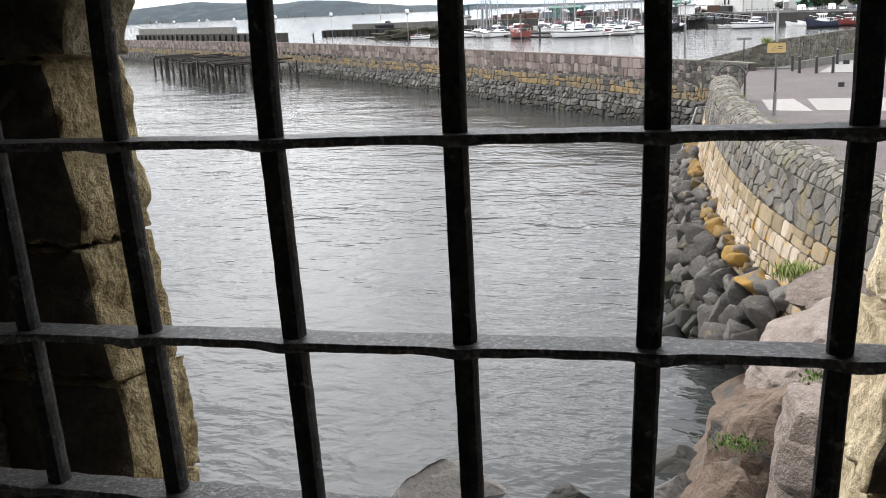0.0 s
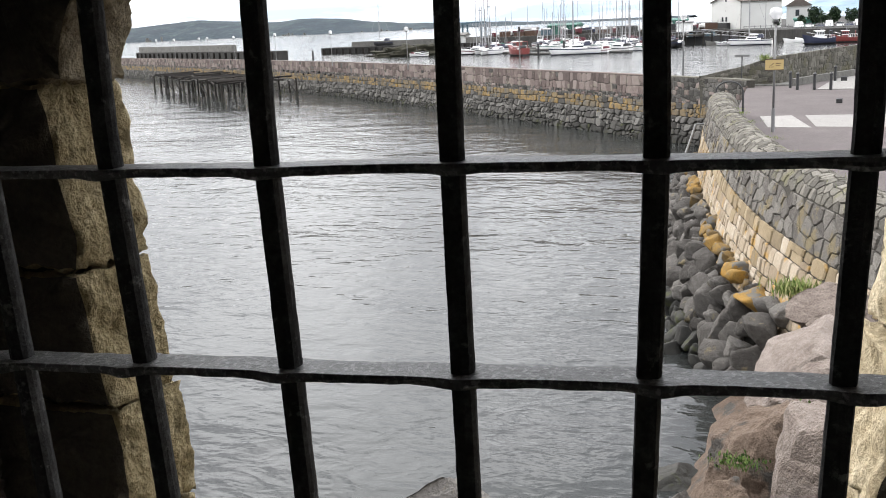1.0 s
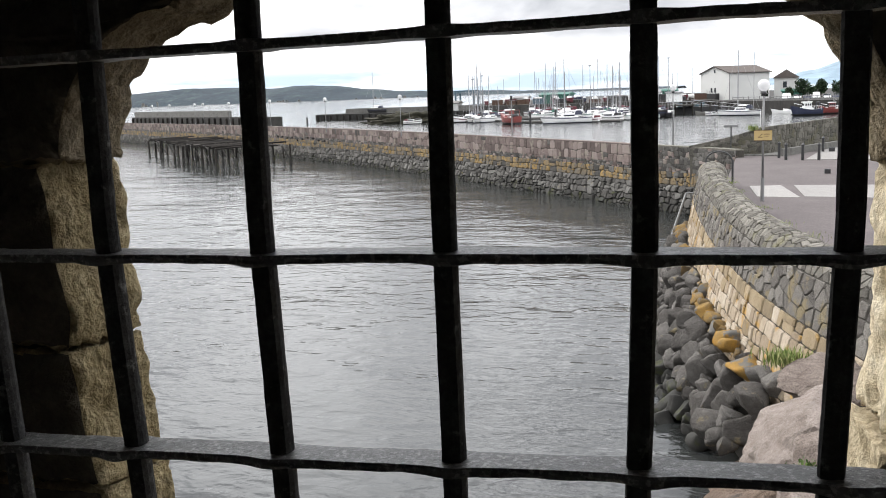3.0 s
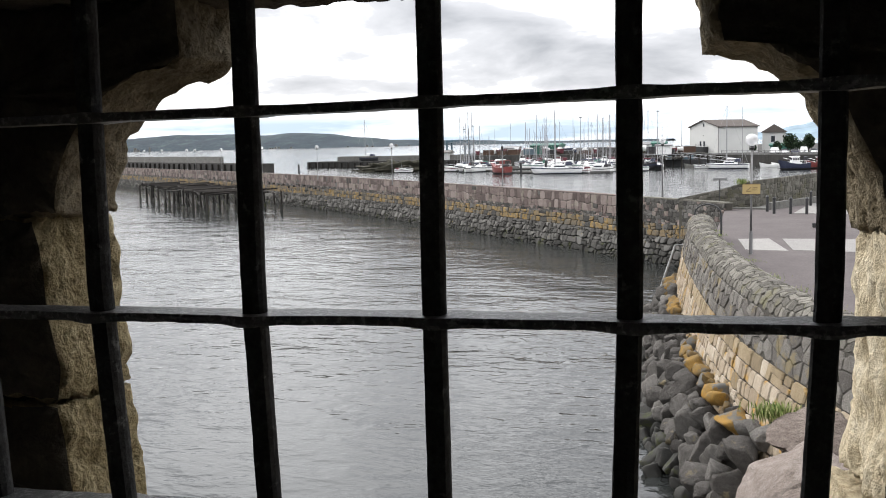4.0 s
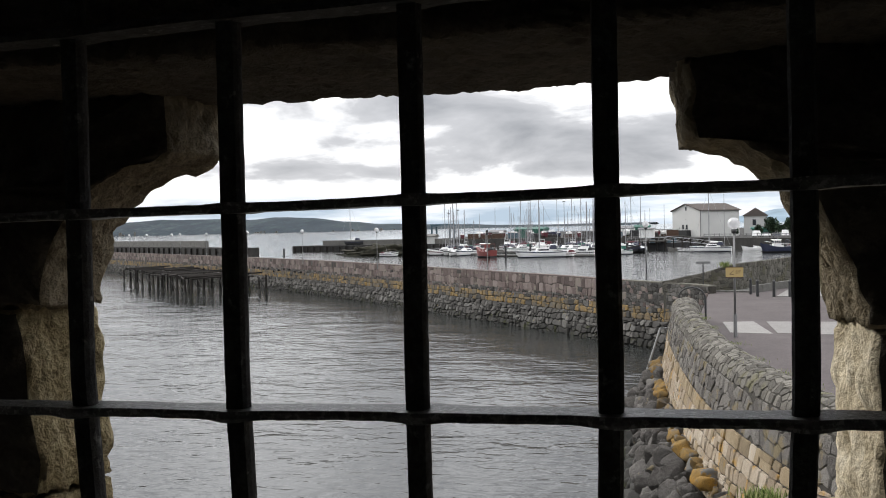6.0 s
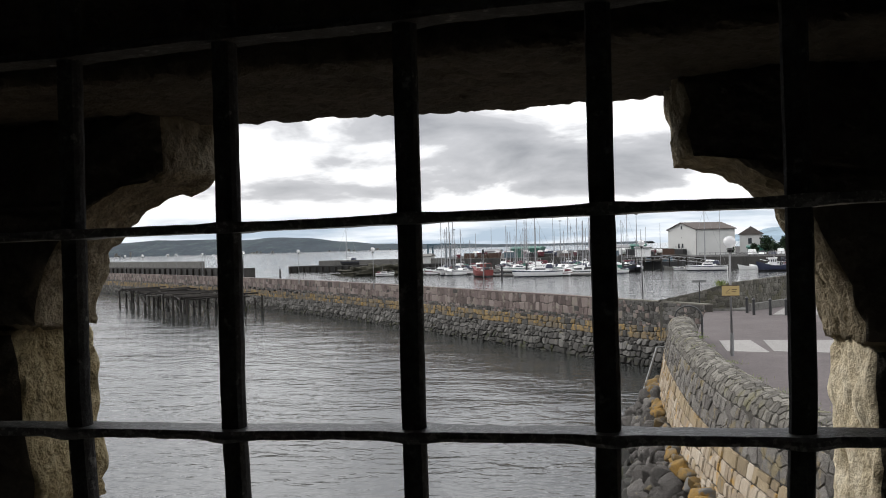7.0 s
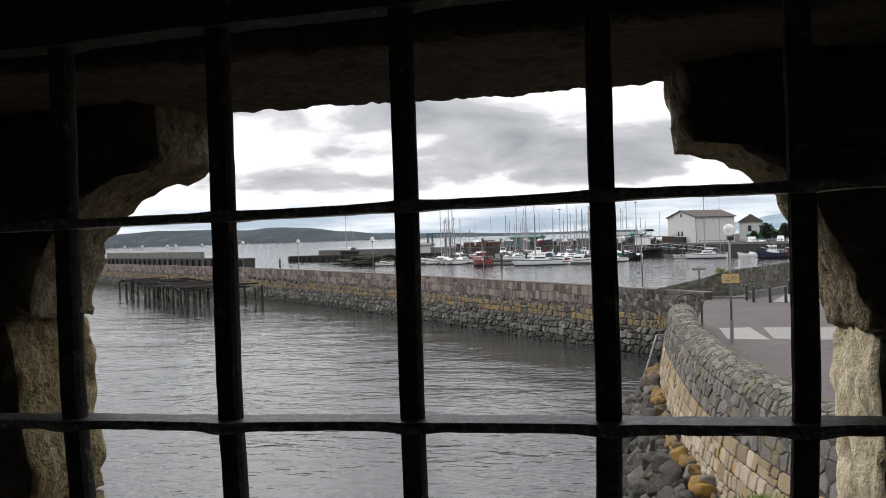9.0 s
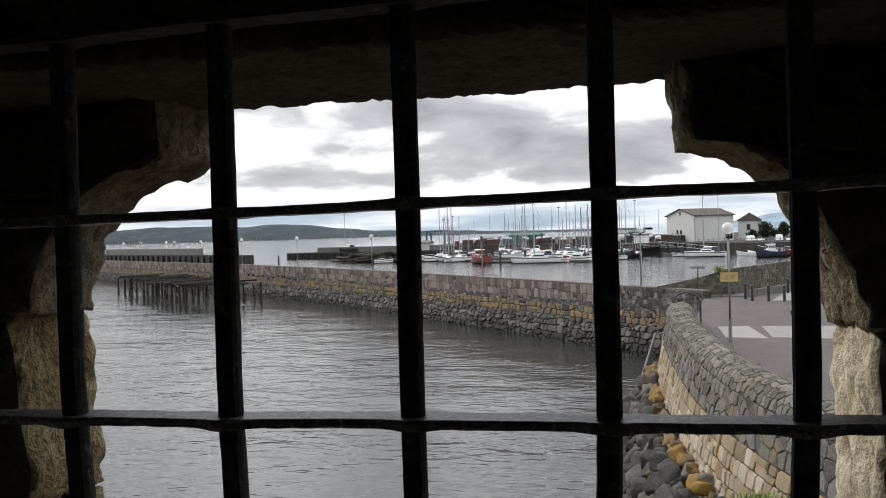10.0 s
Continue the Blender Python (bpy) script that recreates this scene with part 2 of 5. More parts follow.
M_QUAY = stone("dark_quay_timber", [(0.02, 0.02, 0.02), (0.045, 0.043, 0.04), (0.09, 0.087, 0.08)], grain=0.9, vary=0.3, stretch=(1, 1, 0.3))
M_COVER = paint("dark_red_sail_cover", (0.11, 0.02, 0.03), 0.8)
M_TIMBER = stone("black_rotten_timber", [(0.008, 0.0072, 0.0065), (0.016, 0.014, 0.012), (0.032, 0.028, 0.024)], grain=2.5, vary=0.5, stretch=(1, 1, 0.25))
M_MOUND = stone("weed_covered_rubble", [(0.02, 0.02, 0.016), (0.045, 0.042, 0.027), (0.085, 0.077, 0.045)], grain=1.4, vary=0.5)
# Both hill materials have the blue of distant air haze in their colour.
M_HILL = stone("distant_hill_fields", [(0.008, 0.015, 0.024), (0.014, 0.025, 0.034), (0.042, 0.06, 0.056)], grain=0.014, bump=0.0, vary=0.0, fine=4, stretch=(1, 0.4, 4))
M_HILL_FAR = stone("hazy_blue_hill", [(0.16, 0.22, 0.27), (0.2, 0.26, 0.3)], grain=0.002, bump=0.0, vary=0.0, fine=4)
M_WHITE = paint("white_gelcoat", (0.78, 0.78, 0.77), 0.35, dirt=0.12)
M_CREAM = paint("cream_render", (0.52, 0.52, 0.505), 0.85, dirt=0.14, scale=0.2)
M_ROOFB = stone("brown_slate_roof", [(0.07, 0.06, 0.055), (0.11, 0.095, 0.085)], grain=0.6, vary=0.2)
M_RED = paint("faded_red_hull_paint", (0.19, 0.035, 0.03), 0.5, dirt=0.3)
M_NAVY = paint("dark_blue_hull_paint", (0.022, 0.028, 0.06), 0.4)
M_DARK = paint("black_rubber_and_tar", (0.022, 0.022, 0.024), 0.6)
M_GLASS = paint("dark_tinted_window", (0.03, 0.035, 0.04), 0.1, dirt=0.1)
M_ALU = paint("grey_aluminium_spar", (0.34, 0.34, 0.35), 0.45, 0.6)
M_TEALP = paint("teal_green_sheeting", (0.02, 0.12, 0.085), 0.6)
M_BLUEP = paint("blue_grey_crane_steel", (0.06, 0.11, 0.14), 0.5)
M_POLE = paint("galvanised_grey_pole", (0.2, 0.2, 0.2), 0.55, 0.3)
M_GLOBE = paint("frosted_white_globe", (0.82, 0.82, 0.82), 0.25, dirt=0.08)
M_GLOBE.node_tree.nodes["Principled BSDF"].inputs["Transmission Weight"].default_value = 0.55
M_SIGN = paint("yellow_sign_panel", (0.42, 0.31, 0.13), 0.5, dirt=0.12)
M_RUST = paint("rusty_steel", (0.1, 0.055, 0.035), 0.8, dirt=0.4, scale=6)
M_BLACKP = paint("black_painted_steel", (0.02, 0.02, 0.021), 0.45)
M_LEAF = stone("green_leaves", [(0.03, 0.06, 0.015), (0.07, 0.12, 0.03), (0.13, 0.19, 0.05)], grain=9, vary=0.7, bump=0.1)
M_TREE = stone("dark_tree_leaves", [(0.009, 0.018, 0.01), (0.018, 0.034, 0.016), (0.035, 0.055, 0.026)], grain=0.8, vary=0.6, bump=0.1)
M_BARK = stone("brown_bark", [(0.05, 0.04, 0.03), (0.1, 0.08, 0.06)], grain=8)
M_GRASS = stone("dry_green_grass", [(0.08, 0.12, 0.03), (0.16, 0.2, 0.06), (0.25, 0.25, 0.11)], grain=9, vary=0.7, bump=0.1)


def water_material():
    m, N, L, b = mat_base("grey_green_harbour_water", 0.05)
    geo = N.new("ShaderNodeNewGeometry")
    b.inputs["IOR"].default_value = 1.33
    hs = []
    for sc, stretch, amp, detail, crest in ((0.2, (0.8, 1.2, 1), 0.3, 2, False), (1.3, (0.75, 1.15, 1), 0.085, 3, False), (0.9, (0.7, 1.25, 1), -0.095, 2, True), (4.5, (0.8, 1.2, 1), 0.009, 2, False)):
        mp = N.new("ShaderNodeMapping")
        mp.inputs["Scale"].default_value = stretch
        mp.inputs["Rotation"].default_value = (0, 0, -0.3 if crest else 0.35)
        L.new(geo.outputs["Position"], mp.inputs[0])
        n = N.new("ShaderNodeTexNoise")
        n.inputs["Scale"].default_value, n.inputs["Detail"].default_value, n.inputs["Distortion"].default_value = sc, detail, 0.4
        L.new(mp.outputs[0], n.inputs["Vector"])
        h = n.outputs["Fac"]
        if crest:      # sharp crests between rounded troughs
            c = N.new("ShaderNodeMath")
            c.operation = "SUBTRACT"
            c.inputs[1].default_value = 0.5
            L.new(h, c.inputs[0])
            ab = N.new("ShaderNodeMath")
            ab.operation = "ABSOLUTE"
            L.new(c.outputs[0], ab.inputs[0])
            h = ab.outputs[0]
        k = N.new("ShaderNodeMath")
        k.operation = "MULTIPLY"
        k.inputs[1].default_value = amp
        L.new(h, k.inputs[0])
        hs.append(k)
    s = hs[0].outputs[0]
    for k in hs[1:]:
        a = N.new("ShaderNodeMath")
        L.new(s, a.inputs[0])
        L.new(k.outputs[0], a.inputs[1])
        s = a.outputs[0]
    # gusts: calmer and rougher patches of the surface
    gust = N.new("ShaderNodeTexNoise")
    gust.inputs["Scale"].default_value, gust.inputs["Detail"].default_value = 0.075, 3
    L.new(geo.outputs["Position"], gust.inputs["Vector"])
    gr = N.new("ShaderNodeMapRange")
    gr.inputs["From Min"].default_value, gr.inputs["From Max"].default_value = 0.34, 0.66
    gr.inputs["To Min"].default_value, gr.inputs["To Max"].default_value = 0.45, 1.0
    L.new(gust.outputs["Fac"], gr.inputs["Value"])
    bp = N.new("ShaderNodeBump")
    bp.inputs["Distance"].default_value = 1.0
    # the basin behind the pier is sheltered and calmer
    sep = N.new("ShaderNodeSeparateXYZ")
    L.new(geo.outputs["Position"], sep.inputs[0])
    lee = N.new("ShaderNodeMapRange")
    lee.inputs["From Min"].default_value, lee.inputs["From Max"].default_value = 70.0, 190.0
    lee.inputs["To Min"].default_value, lee.inputs["To Max"].default_value = 1.0, 0.8
    L.new(sep.outputs["Y"], lee.inputs["Value"])
    calm = N.new("ShaderNodeMath")
    calm.operation = "MULTIPLY"
    L.new(gr.outputs[0], calm.inputs[0])
    L.new(lee.outputs[0], calm.inputs[1])
    L.new(calm.outputs[0], bp.inputs["Strength"])
    L.new(s, bp.inputs["Height"])
    L.new(bp.outputs[0], b.inputs["Normal"])
    n = N.new("ShaderNodeTexNoise")
    n.inputs["Scale"].default_value, n.inputs["Detail"].default_value = 0.09, 4
    L.new(geo.outputs["Position"], n.inputs["Vector"])
    rp = N.new("ShaderNodeValToRGB")
    rp.color_ramp.elements[0].position, rp.color_ramp.elements[0].color = 0.35, (0.017, 0.019, 0.0185, 1)
    rp.color_ramp.elements[1].position, rp.color_ramp.elements[1].color = 0.7, (0.03, 0.0315, 0.0305, 1)
    L.new(n.outputs["Fac"], rp.inputs[0])
    L.new(rp.outputs[0], b.inputs["Base Color"])
    return m


M_WATER = water_material()


# ---- mesh helpers ----
def part(name, bm, material, parent=None, label="", smooth=False):
    """One mesh object from a bmesh (or from (verts, faces)), under a thing or part if given."""
    me = bpy.data.meshes.new(name)
    if isinstance(bm, tuple):
        me.from_pydata(*(bm[0], [], bm[1]))
    else:
        bmesh.ops.recalc_face_normals(bm, faces=bm.faces)
        bm.to_mesh(me)
        bm.free()
    me.materials.append(material)
    if smooth:
        me.shade_smooth()
    ob = new(name, me)
    if parent:
        ob.parent = parent
    return tagged(ob, label)


def thing(name, label, category, at=(0, 0, 0), turn=0, group="", kind=""):
    ob = new(name)
    ob.matrix_basis = pose(*at, 0, 0, turn)
    return tagged(ob, label, category, group, kind)


def box(bm, lo, hi, bevel=0.0):
    c, s = [(a + b) / 2 for a, b in zip(lo, hi)], [abs(b - a) for a, b in zip(lo, hi)]
    made = bmesh.ops.create_cube(bm, size=1, matrix=Matrix.LocRotScale(c, None, s))
    if bevel:
        es = list({e for v in made["verts"] for e in v.link_edges})
        bmesh.ops.bevel(bm, geom=es, offset=bevel, segments=2, affect="EDGES", profile=0.6)
    return bm


def boxm(lo, hi, bevel=0.0):
    return box(bmesh.new(), lo, hi, bevel)


def rod(bm, a, b, r0, r1=None, n=8):
    a, b = Vector(a), Vector(b)
    d = b - a
    q = d.to_track_quat("Z", "Y").to_matrix().to_4x4()
    bmesh.ops.create_cone(bm, cap_ends=True, segments=n, radius1=r0, radius2=r0 if r1 is None else r1, depth=d.length,
                          matrix=Matrix.Translation((a + b) / 2) @ q)
    return bm


def rodm(a, b, r0, r1=None, n=8):
    return rod(bmesh.new(), a, b, r0, r1, n)


def tube(bm, pts, r, n=8):
    for a, b in zip(pts, pts[1:]):
        rod(bm, a, b, r, r, n)
        bmesh.ops.create_icosphere(bm, subdivisions=1, radius=r, matrix=Matrix.Translation(b))
    return bm


def extrude_poly(bm, pts, z0, z1):
    """A solid from a polygon in plan, between two heights."""
    lo = [bm.verts.new((x, y, z0)) for x, y in pts]
    hi = [bm.verts.new((x, y, z1)) for x, y in pts]
    bm.faces.new(lo[::-1])
    bm.faces.new(hi)
    for i in range(len(pts)):
        j = (i + 1) % len(pts)
        bm.faces.new((lo[i], lo[j], hi[j], hi[i]))
    return bm


def cells(u0, u1, v0, v1, du, dv, jitter, rng, gap=0.012):
    """Irregular stones fitted edge to edge over a stretch of wall: polygons in u (along) and v (up), joints left open."""
    nu, nv = max(1, round((u1 - u0) / du)), max(1, round((v1 - v0) / dv))
    du, dv = (u1 - u0) / nu, (v1 - v0) / nv
    seeds = {}
    for j in range(-2, nv + 2):
        for i in range(-2, nu + 2):
            seeds[i, j] = (i + 0.5 + 0.37 * (j % 3) + rng.uniform(-1, 1) * jitter, j + 0.5 + rng.uniform(-1, 1) * jitter * 0.7)
    out = []
    for j in range(nv):
        for i in range(nu):
            cx, cy = seeds[i, j]
            poly = [(cx - 1.6, cy - 1.6), (cx + 1.6, cy - 1.6), (cx + 1.6, cy + 1.6), (cx - 1.6, cy + 1.6)]
            planes = [(0, -1, 0.0), (0, 1, float(nv))]
            for dj in (-2, -1, 0, 1, 2):
                for di in (-2, -1, 0, 1, 2):
                    o = seeds.get((i + di, j + dj))
                    if (di or dj) and o:
                        nx, ny = o[0] - cx, o[1] - cy
                        planes.append((nx, ny, nx * (o[0] + cx) / 2 + ny * (o[1] + cy) / 2))
            for nx, ny, k in planes:
                res = []
                for (ax, ay), (bx, by) in zip(poly, poly[1:] + poly[:1]):
                    da, db = ax * nx + ay * ny - k, bx * nx + by * ny - k
                    if da <= 0:
                        res.append((ax, ay))
                    if da * db < 0:
                        f = da / (da - db)
                        res.append((ax + (bx - ax) * f, ay + (by - ay) * f))
                poly = res
                if len(poly) < 3:
                    break
            if len(poly) < 3:
                continue
            pts = [(u0 + x * du, v0 + y * dv) for x, y in poly]
            mx, my = sum(q[0] for q in pts) / len(pts), sum(q[1] for q in pts) / len(pts)
            r = sum(math.hypot(q[0] - mx, q[1] - my) for q in pts) / len(pts)
            k = max(0.5, 1 - gap / r)
            out.append(((mx, my), [(mx + (x - mx) * k, my + (y - my) * k) for x, y in pts]))
    return out


def courses(u0, u1, v0, v1, du, dv, jitter, rng, gap=0.012):
    """Rough courses: stones of uneven width between wavering beds, joints out of plumb, corners worn."""
    nv = max(1, round((v1 - v0) / dv))
    hs = [rng.uniform(0.75, 1.3) for _ in range(nv)]
    beds = [v0 + (v1 - v0) * sum(hs[:j]) / sum(hs) for j in range(nv + 1)]
    seed = rng.uniform(0, 90)

    def bed(j, u):
        if j == 0 or j == nv:
            return beds[j]
        return beds[j] + (noise.noise((u * 0.9 / du, j * 5.3, seed)) * 0.75 + noise.noise((u * 0.25 / du, j * 3.1, seed)) * 0.5) * jitter * dv
    out = []
    for j in range(nv):
        u = u0 - rng.uniform(0, du)
        lean = rng.uniform(-1, 1) * jitter * du * 0.3
        while u < u1:
            w = du * rng.choice((0.6, 0.75, 0.9, 1.0, 1.1, 1.3, 1.6)) * rng.uniform(0.9, 1.1)
            nxt = rng.uniform(-1, 1) * jitter * du * 0.3
            a0, a1, b0, b1 = u + lean, u - lean, u + w + nxt, u + w - nxt
            split = [0.0, 1.0]
            if rng.random() < jitter * 0.45:
                split = [0.0, rng.uniform(0.35, 0.65), 1.0]
            for f0, f1 in zip(split, split[1:]):
                def at(f, g):
                    lo, hi = a0 + (b0 - a0) * g, a1 + (b1 - a1) * g
                    x = lo + (hi - lo) * f
                    return x, bed(j, x) + (bed(j + 1, x) - bed(j, x)) * f
                c = rng.uniform(0.05, 0.2)
                df = f1 - f0
                pts = [at(f0, c), at(f0, 0.5), at(f0, 1 - c), at(f0 + df * c, 1), at(f1 - df * c, 1), at(f1, 1 - c), at(f1, 0.5), at(f1, c), at(f1 - df * c, 0), at(f0 + df * c, 0)]
                mx, my = sum(q[0] for q in pts) / len(pts), sum(q[1] for q in pts) / len(pts)
                r = sum(math.hypot(q[0] - mx, q[1] - my) for q in pts) / len(pts)
                k = max(0.5, 1 - gap / r)
                out.append(((mx, my), [(mx + (x - mx) * k, my + (y - my) * k) for x, y in pts]))
            u, lean = u + w, nxt
    return out


def cell_stones(polys, place, proud, rng, sink=0.12, round_off=0.8):
    """(verts, faces) of a worn stone for each polygon; place(u, v, d) puts it on the wall, d outward."""
    out = []
    for (mx, my), pts in polys:
        n = len(pts)
        d = proud * rng.uniform(0.45, 1.25)
        tip = [rng.uniform(-0.3, 0.3) * proud, rng.uniform(-0.3, 0.3) * proud]
        r = max(math.hypot(x - mx, y - my) for x, y in pts)
        vs = []
        for k, depth in ((1.0, -sink), (0.985, d * 0.45), (round_off, d)):
            for x, y in pts:
                w = 1 if depth < 0 else 1 + rng.uniform(-0.035, 0.035)
                lift = 0 if depth < 0 else (tip[0] * (x - mx) + tip[1] * (y - my)) / r
                vs.append(tuple(place(mx + (x - mx) * k * w, my + (y - my) * k * w, depth + lift)))
        vs.append(tuple(place(mx, my, d * 1.08)))
        fs = [(a + i, a + (i + 1) % n, a + n + (i + 1) % n, a + n + i) for a in (0, n) for i in range(n)]
        fs += [(2 * n + i, 2 * n + (i + 1) % n, 3 * n) for i in range(n)]
        out.append((vs, fs))
    return out


def lay_cells(name, parent, stones, material, limit=300, rest="rubble_infill"):
    """Stones as pieces of their own on the nearest stretch, the far rest joined."""
    stones = sorted(stones, key=lambda q: q[0][0][1])
    for vs, fs in stones[:limit]:
        part(name, (vs, fs), material, parent)
    vs, fs = [], []
    for v, f in stones[limit:]:
        base = len(vs)
        vs += v
        fs += [tuple(base + i for i in q) for q in f]
    if vs:
        tagged(part(rest, (vs, fs), material, parent), kind="stuff")


def rock_bm(size, seed, rough=0.28, sub=3, cuts=0, freq=1.1):
    """A boulder: a displaced ball, cut by a few random planes where it is angular."""
    rng = random.Random(seed)
    bm = bmesh.new()
    bmesh.ops.create_icosphere(bm, subdivisions=sub, radius=1)
    off = Vector((rng.uniform(-50, 50), rng.uniform(-50, 50), rng.uniform(-50, 50)))
    planes = []
    for _ in range(cuts):
        n = Vector((rng.uniform(-1, 1), rng.uniform(-1, 1), rng.uniform(-1, 1))).normalized()
        planes.append((n, rng.uniform(0.42, 0.72)))
    for v in bm.verts:
        p = v.co.copy()
        for n, d in planes:
            k = p.dot(n) - d
            if k > 0:
                p -= n * k * 0.97
        h = noise.noise(p * freq + off) * rough + noise.noise(p * freq * 3 + off) * rough * 0.4 + noise.noise(p * freq * 8 + off) * rough * 0.16 - max(0, 0.12 - abs(noise.noise(p * freq * 1.7 - off))) * rough * 2.2
        p *= 1 + h
        v.co = Vector((p.x * size[0], p.y * size[1], p.z * size[2]))
    return bm

# ---- the sheet of water, far shore ----
bm = bmesh.new()
for x0, x1, y0, y1 in ((-4600, 4600, -300, 4700),):
    v = [bm.verts.new(p) for p in ((x0, y0, 0), (x1, y0, 0), (x1, y1, 0), (x0, y1, 0))]
    bm.faces.new(v)
tagged(part("water", bm, M_WATER), "rippled grey-green harbour water reaching the horizon", "water", kind="structure")


def ridge(name, material, label, pts, y, depth, base=-2.0, seed=1, rough=3.0):
    """A long far hill: a ridge line with a sloping front down to the water."""
    bm = bmesh.new()
    rows = []
    n = 90
    for i in range(n + 1):
        f = i / n * (len(pts) - 1)
        k = min(int(f), len(pts) - 2)
        s = f - k
        s = s * s * (3 - 2 * s)
        x = pts[k][0] + (pts[k + 1][0] - pts[k][0]) * (f - k)
        z = pts[k][1] + (pts[k + 1][1] - pts[k][1]) * s + noise.noise((x * 0.012, seed, 0)) * rough
        col = []
        for j in range(7):
            u = j / 6
            zz = base + (max(z, 1) - base) * (u ** 0.8) + (noise.noise((x * 0.01, u * 3, seed)) * rough * 0.8 if 0 < j < 6 else 0)
            col.append(bm.verts.new((x, y + depth * u, zz)))
        col.append(bm.verts.new((x, y + depth * 1.3, base)))
        rows.append(col)
    for a, b in zip(rows, rows[1:]):
        for j in range(len(a) - 1):
            bm.faces.new((a[j], b[j], b[j + 1], a[j + 1]))
    return tagged(part(name, bm, material, smooth=True), label, "hill", kind="structure")


ridge("backdrop_hills", M_HILL, "long low green hills on the far shore", [(-3600, 95), (-3100, 92), (-2900, 96), (-2650, 80), (-2440, 66), (-2230, 75), (-2080, 68), (-1880, 46), (-1700, 30), (-1500, 22), (-1300, 20), (-1100, 12), (-900, 9), (-400, 9)], 4000, 450, rough=3.5)
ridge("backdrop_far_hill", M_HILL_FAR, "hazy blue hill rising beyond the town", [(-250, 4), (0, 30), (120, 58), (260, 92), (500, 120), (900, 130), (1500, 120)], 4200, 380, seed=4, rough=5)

# ---- castle wall, window and the dark chamber ----
wall = tagged(part("wall_window", boxm((-6, 0.20, -1), (-0.66, 0.455, 14)), M_GREY), "thick dark stone castle wall round the barred window", "wall", kind="structure")
part("wall_section", boxm((0.74, 0.20, -1), (6, 0.455, 14)), M_GREY, wall)
part("wall_section", boxm((-0.66, 0.20, 8.42), (0.74, 0.455, 14)), M_GREY, wall)
part("wall_section", boxm((-0.66, 0.20, -1), (0.74, 0.455, 6.95)), M_GREY, wall)
# Room shell out of view; its pale stone lifts the interior blacks.
for nm, lo, hi in (("wall_left", (-0.95, -3.2, 6.2), (-0.70, 0.20, 9.0)), ("wall_right", (0.82, -3.2, 6.2), (1.1, 0.20, 9.0)), ("wall_back", (-0.95, -3.5, 6.2), (1.1, -3.2, 9.0)),
                   ("floor", (-0.95, -3.5, 6.0), (1.1, 0.20, 6.2)), ("ceiling", (-0.95, -3.5, 8.62), (1.1, 0.20, 9.0))):
    tagged(part(nm, boxm(lo, hi), M_ROOM), "unseen chamber stone, made pale to bounce window light", nm.split("_")[0], kind="structure")


tagged(part("ground_castle", boxm((-6, -7, -1), (6, 0.2, 6.0)), M_BROWN), "rock mass under the castle chamber", "rock", kind="structure")


def hewn(name, outline, y0, y1, seed, amp=0.012, parent=wall, step=0.01, label="", splay=0.0, material=M_JAMB):
    """A rough-hewn block of the opening: its outline in x and z, drawn through the wall's depth."""
    pts = []
    for (ax, az), (bx, bz) in zip(outline, outline[1:] + outline[:1]):
        n = max(1, round(math.hypot(bx - ax, bz - az) / step))
        pts += [(ax + (bx - ax) * i / n, az + (bz - az) * i / n) for i in range(n)]
    cx, cz = sum(p[0] for p in pts) / len(pts), sum(p[1] for p in pts) / len(pts)
    inner = max(3, round((y1 - y0) / step))
    stations = [(y0, 0.6), (y0, 0.25), (y0, 0.09), (y0 + 0.006, 0.02)] + [(y0 + 0.014 + (y1 - y0 - 0.028) * i / inner, 0) for i in range(inner + 1)] + [(y1 - 0.006, 0.02), (y1, 0.09), (y1, 0.25), (y1, 0.6)]
    bm = bmesh.new()
    rings = []
    for y, inset in stations:
        ring = []
        for x, z in pts:
            d = math.hypot(x - cx, z - cz) + 1e-6
            k = 1 - min(inset * 0.28, d * (0.98 if inset > 0.5 else 0.6)) / d
            ring.append(bm.verts.new((cx + (x - cx) * k + splay * (y1 - y) / (y1 - y0), y, cz + (z - cz) * k)))
        rings.append(ring)
    for a, b in zip(rings, rings[1:]):
        for i in range(len(a)):
            j = (i + 1) % len(a)
            bm.faces.new((a[i], a[j], b[j], b[i]))
    bm.faces.new(rings[0][::-1])
    bm.faces.new(rings[-1])
    bmesh.ops.recalc_face_normals(bm, faces=bm.faces)
    bm.normal_update()
    o = Vector((seed * 7.3, seed * 3.1, seed * 1.7))
    for v in bm.verts:
        p = v.co
        h = noise.noise(p * 9 + o) * 0.4 + noise.noise(p * 24 + o) * 0.6 + noise.noise(Vector((p.x * 70, p.y * 70, p.z * 28)) + o) * 0.75 - max(0, noise.noise(Vector((p.x * 95, p.y * 95, p.z * 55)) - o) - 0.25) * 1.6
        v.co = p + v.normal * (h * amp - amp * 0.3)
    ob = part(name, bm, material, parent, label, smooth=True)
    # the face towards the chamber gets no daylight; that shade is painted on
    ob.data.materials.append(M_SHADED)
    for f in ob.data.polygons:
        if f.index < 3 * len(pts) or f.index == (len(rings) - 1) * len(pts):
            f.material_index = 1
    return ob


JOINT = 0.0015
LEFT_STONES = (   # bed heights, then the worn arris from bottom to top
    (7.0, 7.24, (-0.395, -0.402)),
    (7.24, 7.427, (-0.407, -0.403, -0.405, -0.418)),
    (7.427, 7.630, (-0.418, -0.427, -0.434, -0.440, -0.449)),
    (7.630, 7.900, (-0.447, -0.439, -0.447, -0.457, -0.459, -0.462, -0.476)),
)
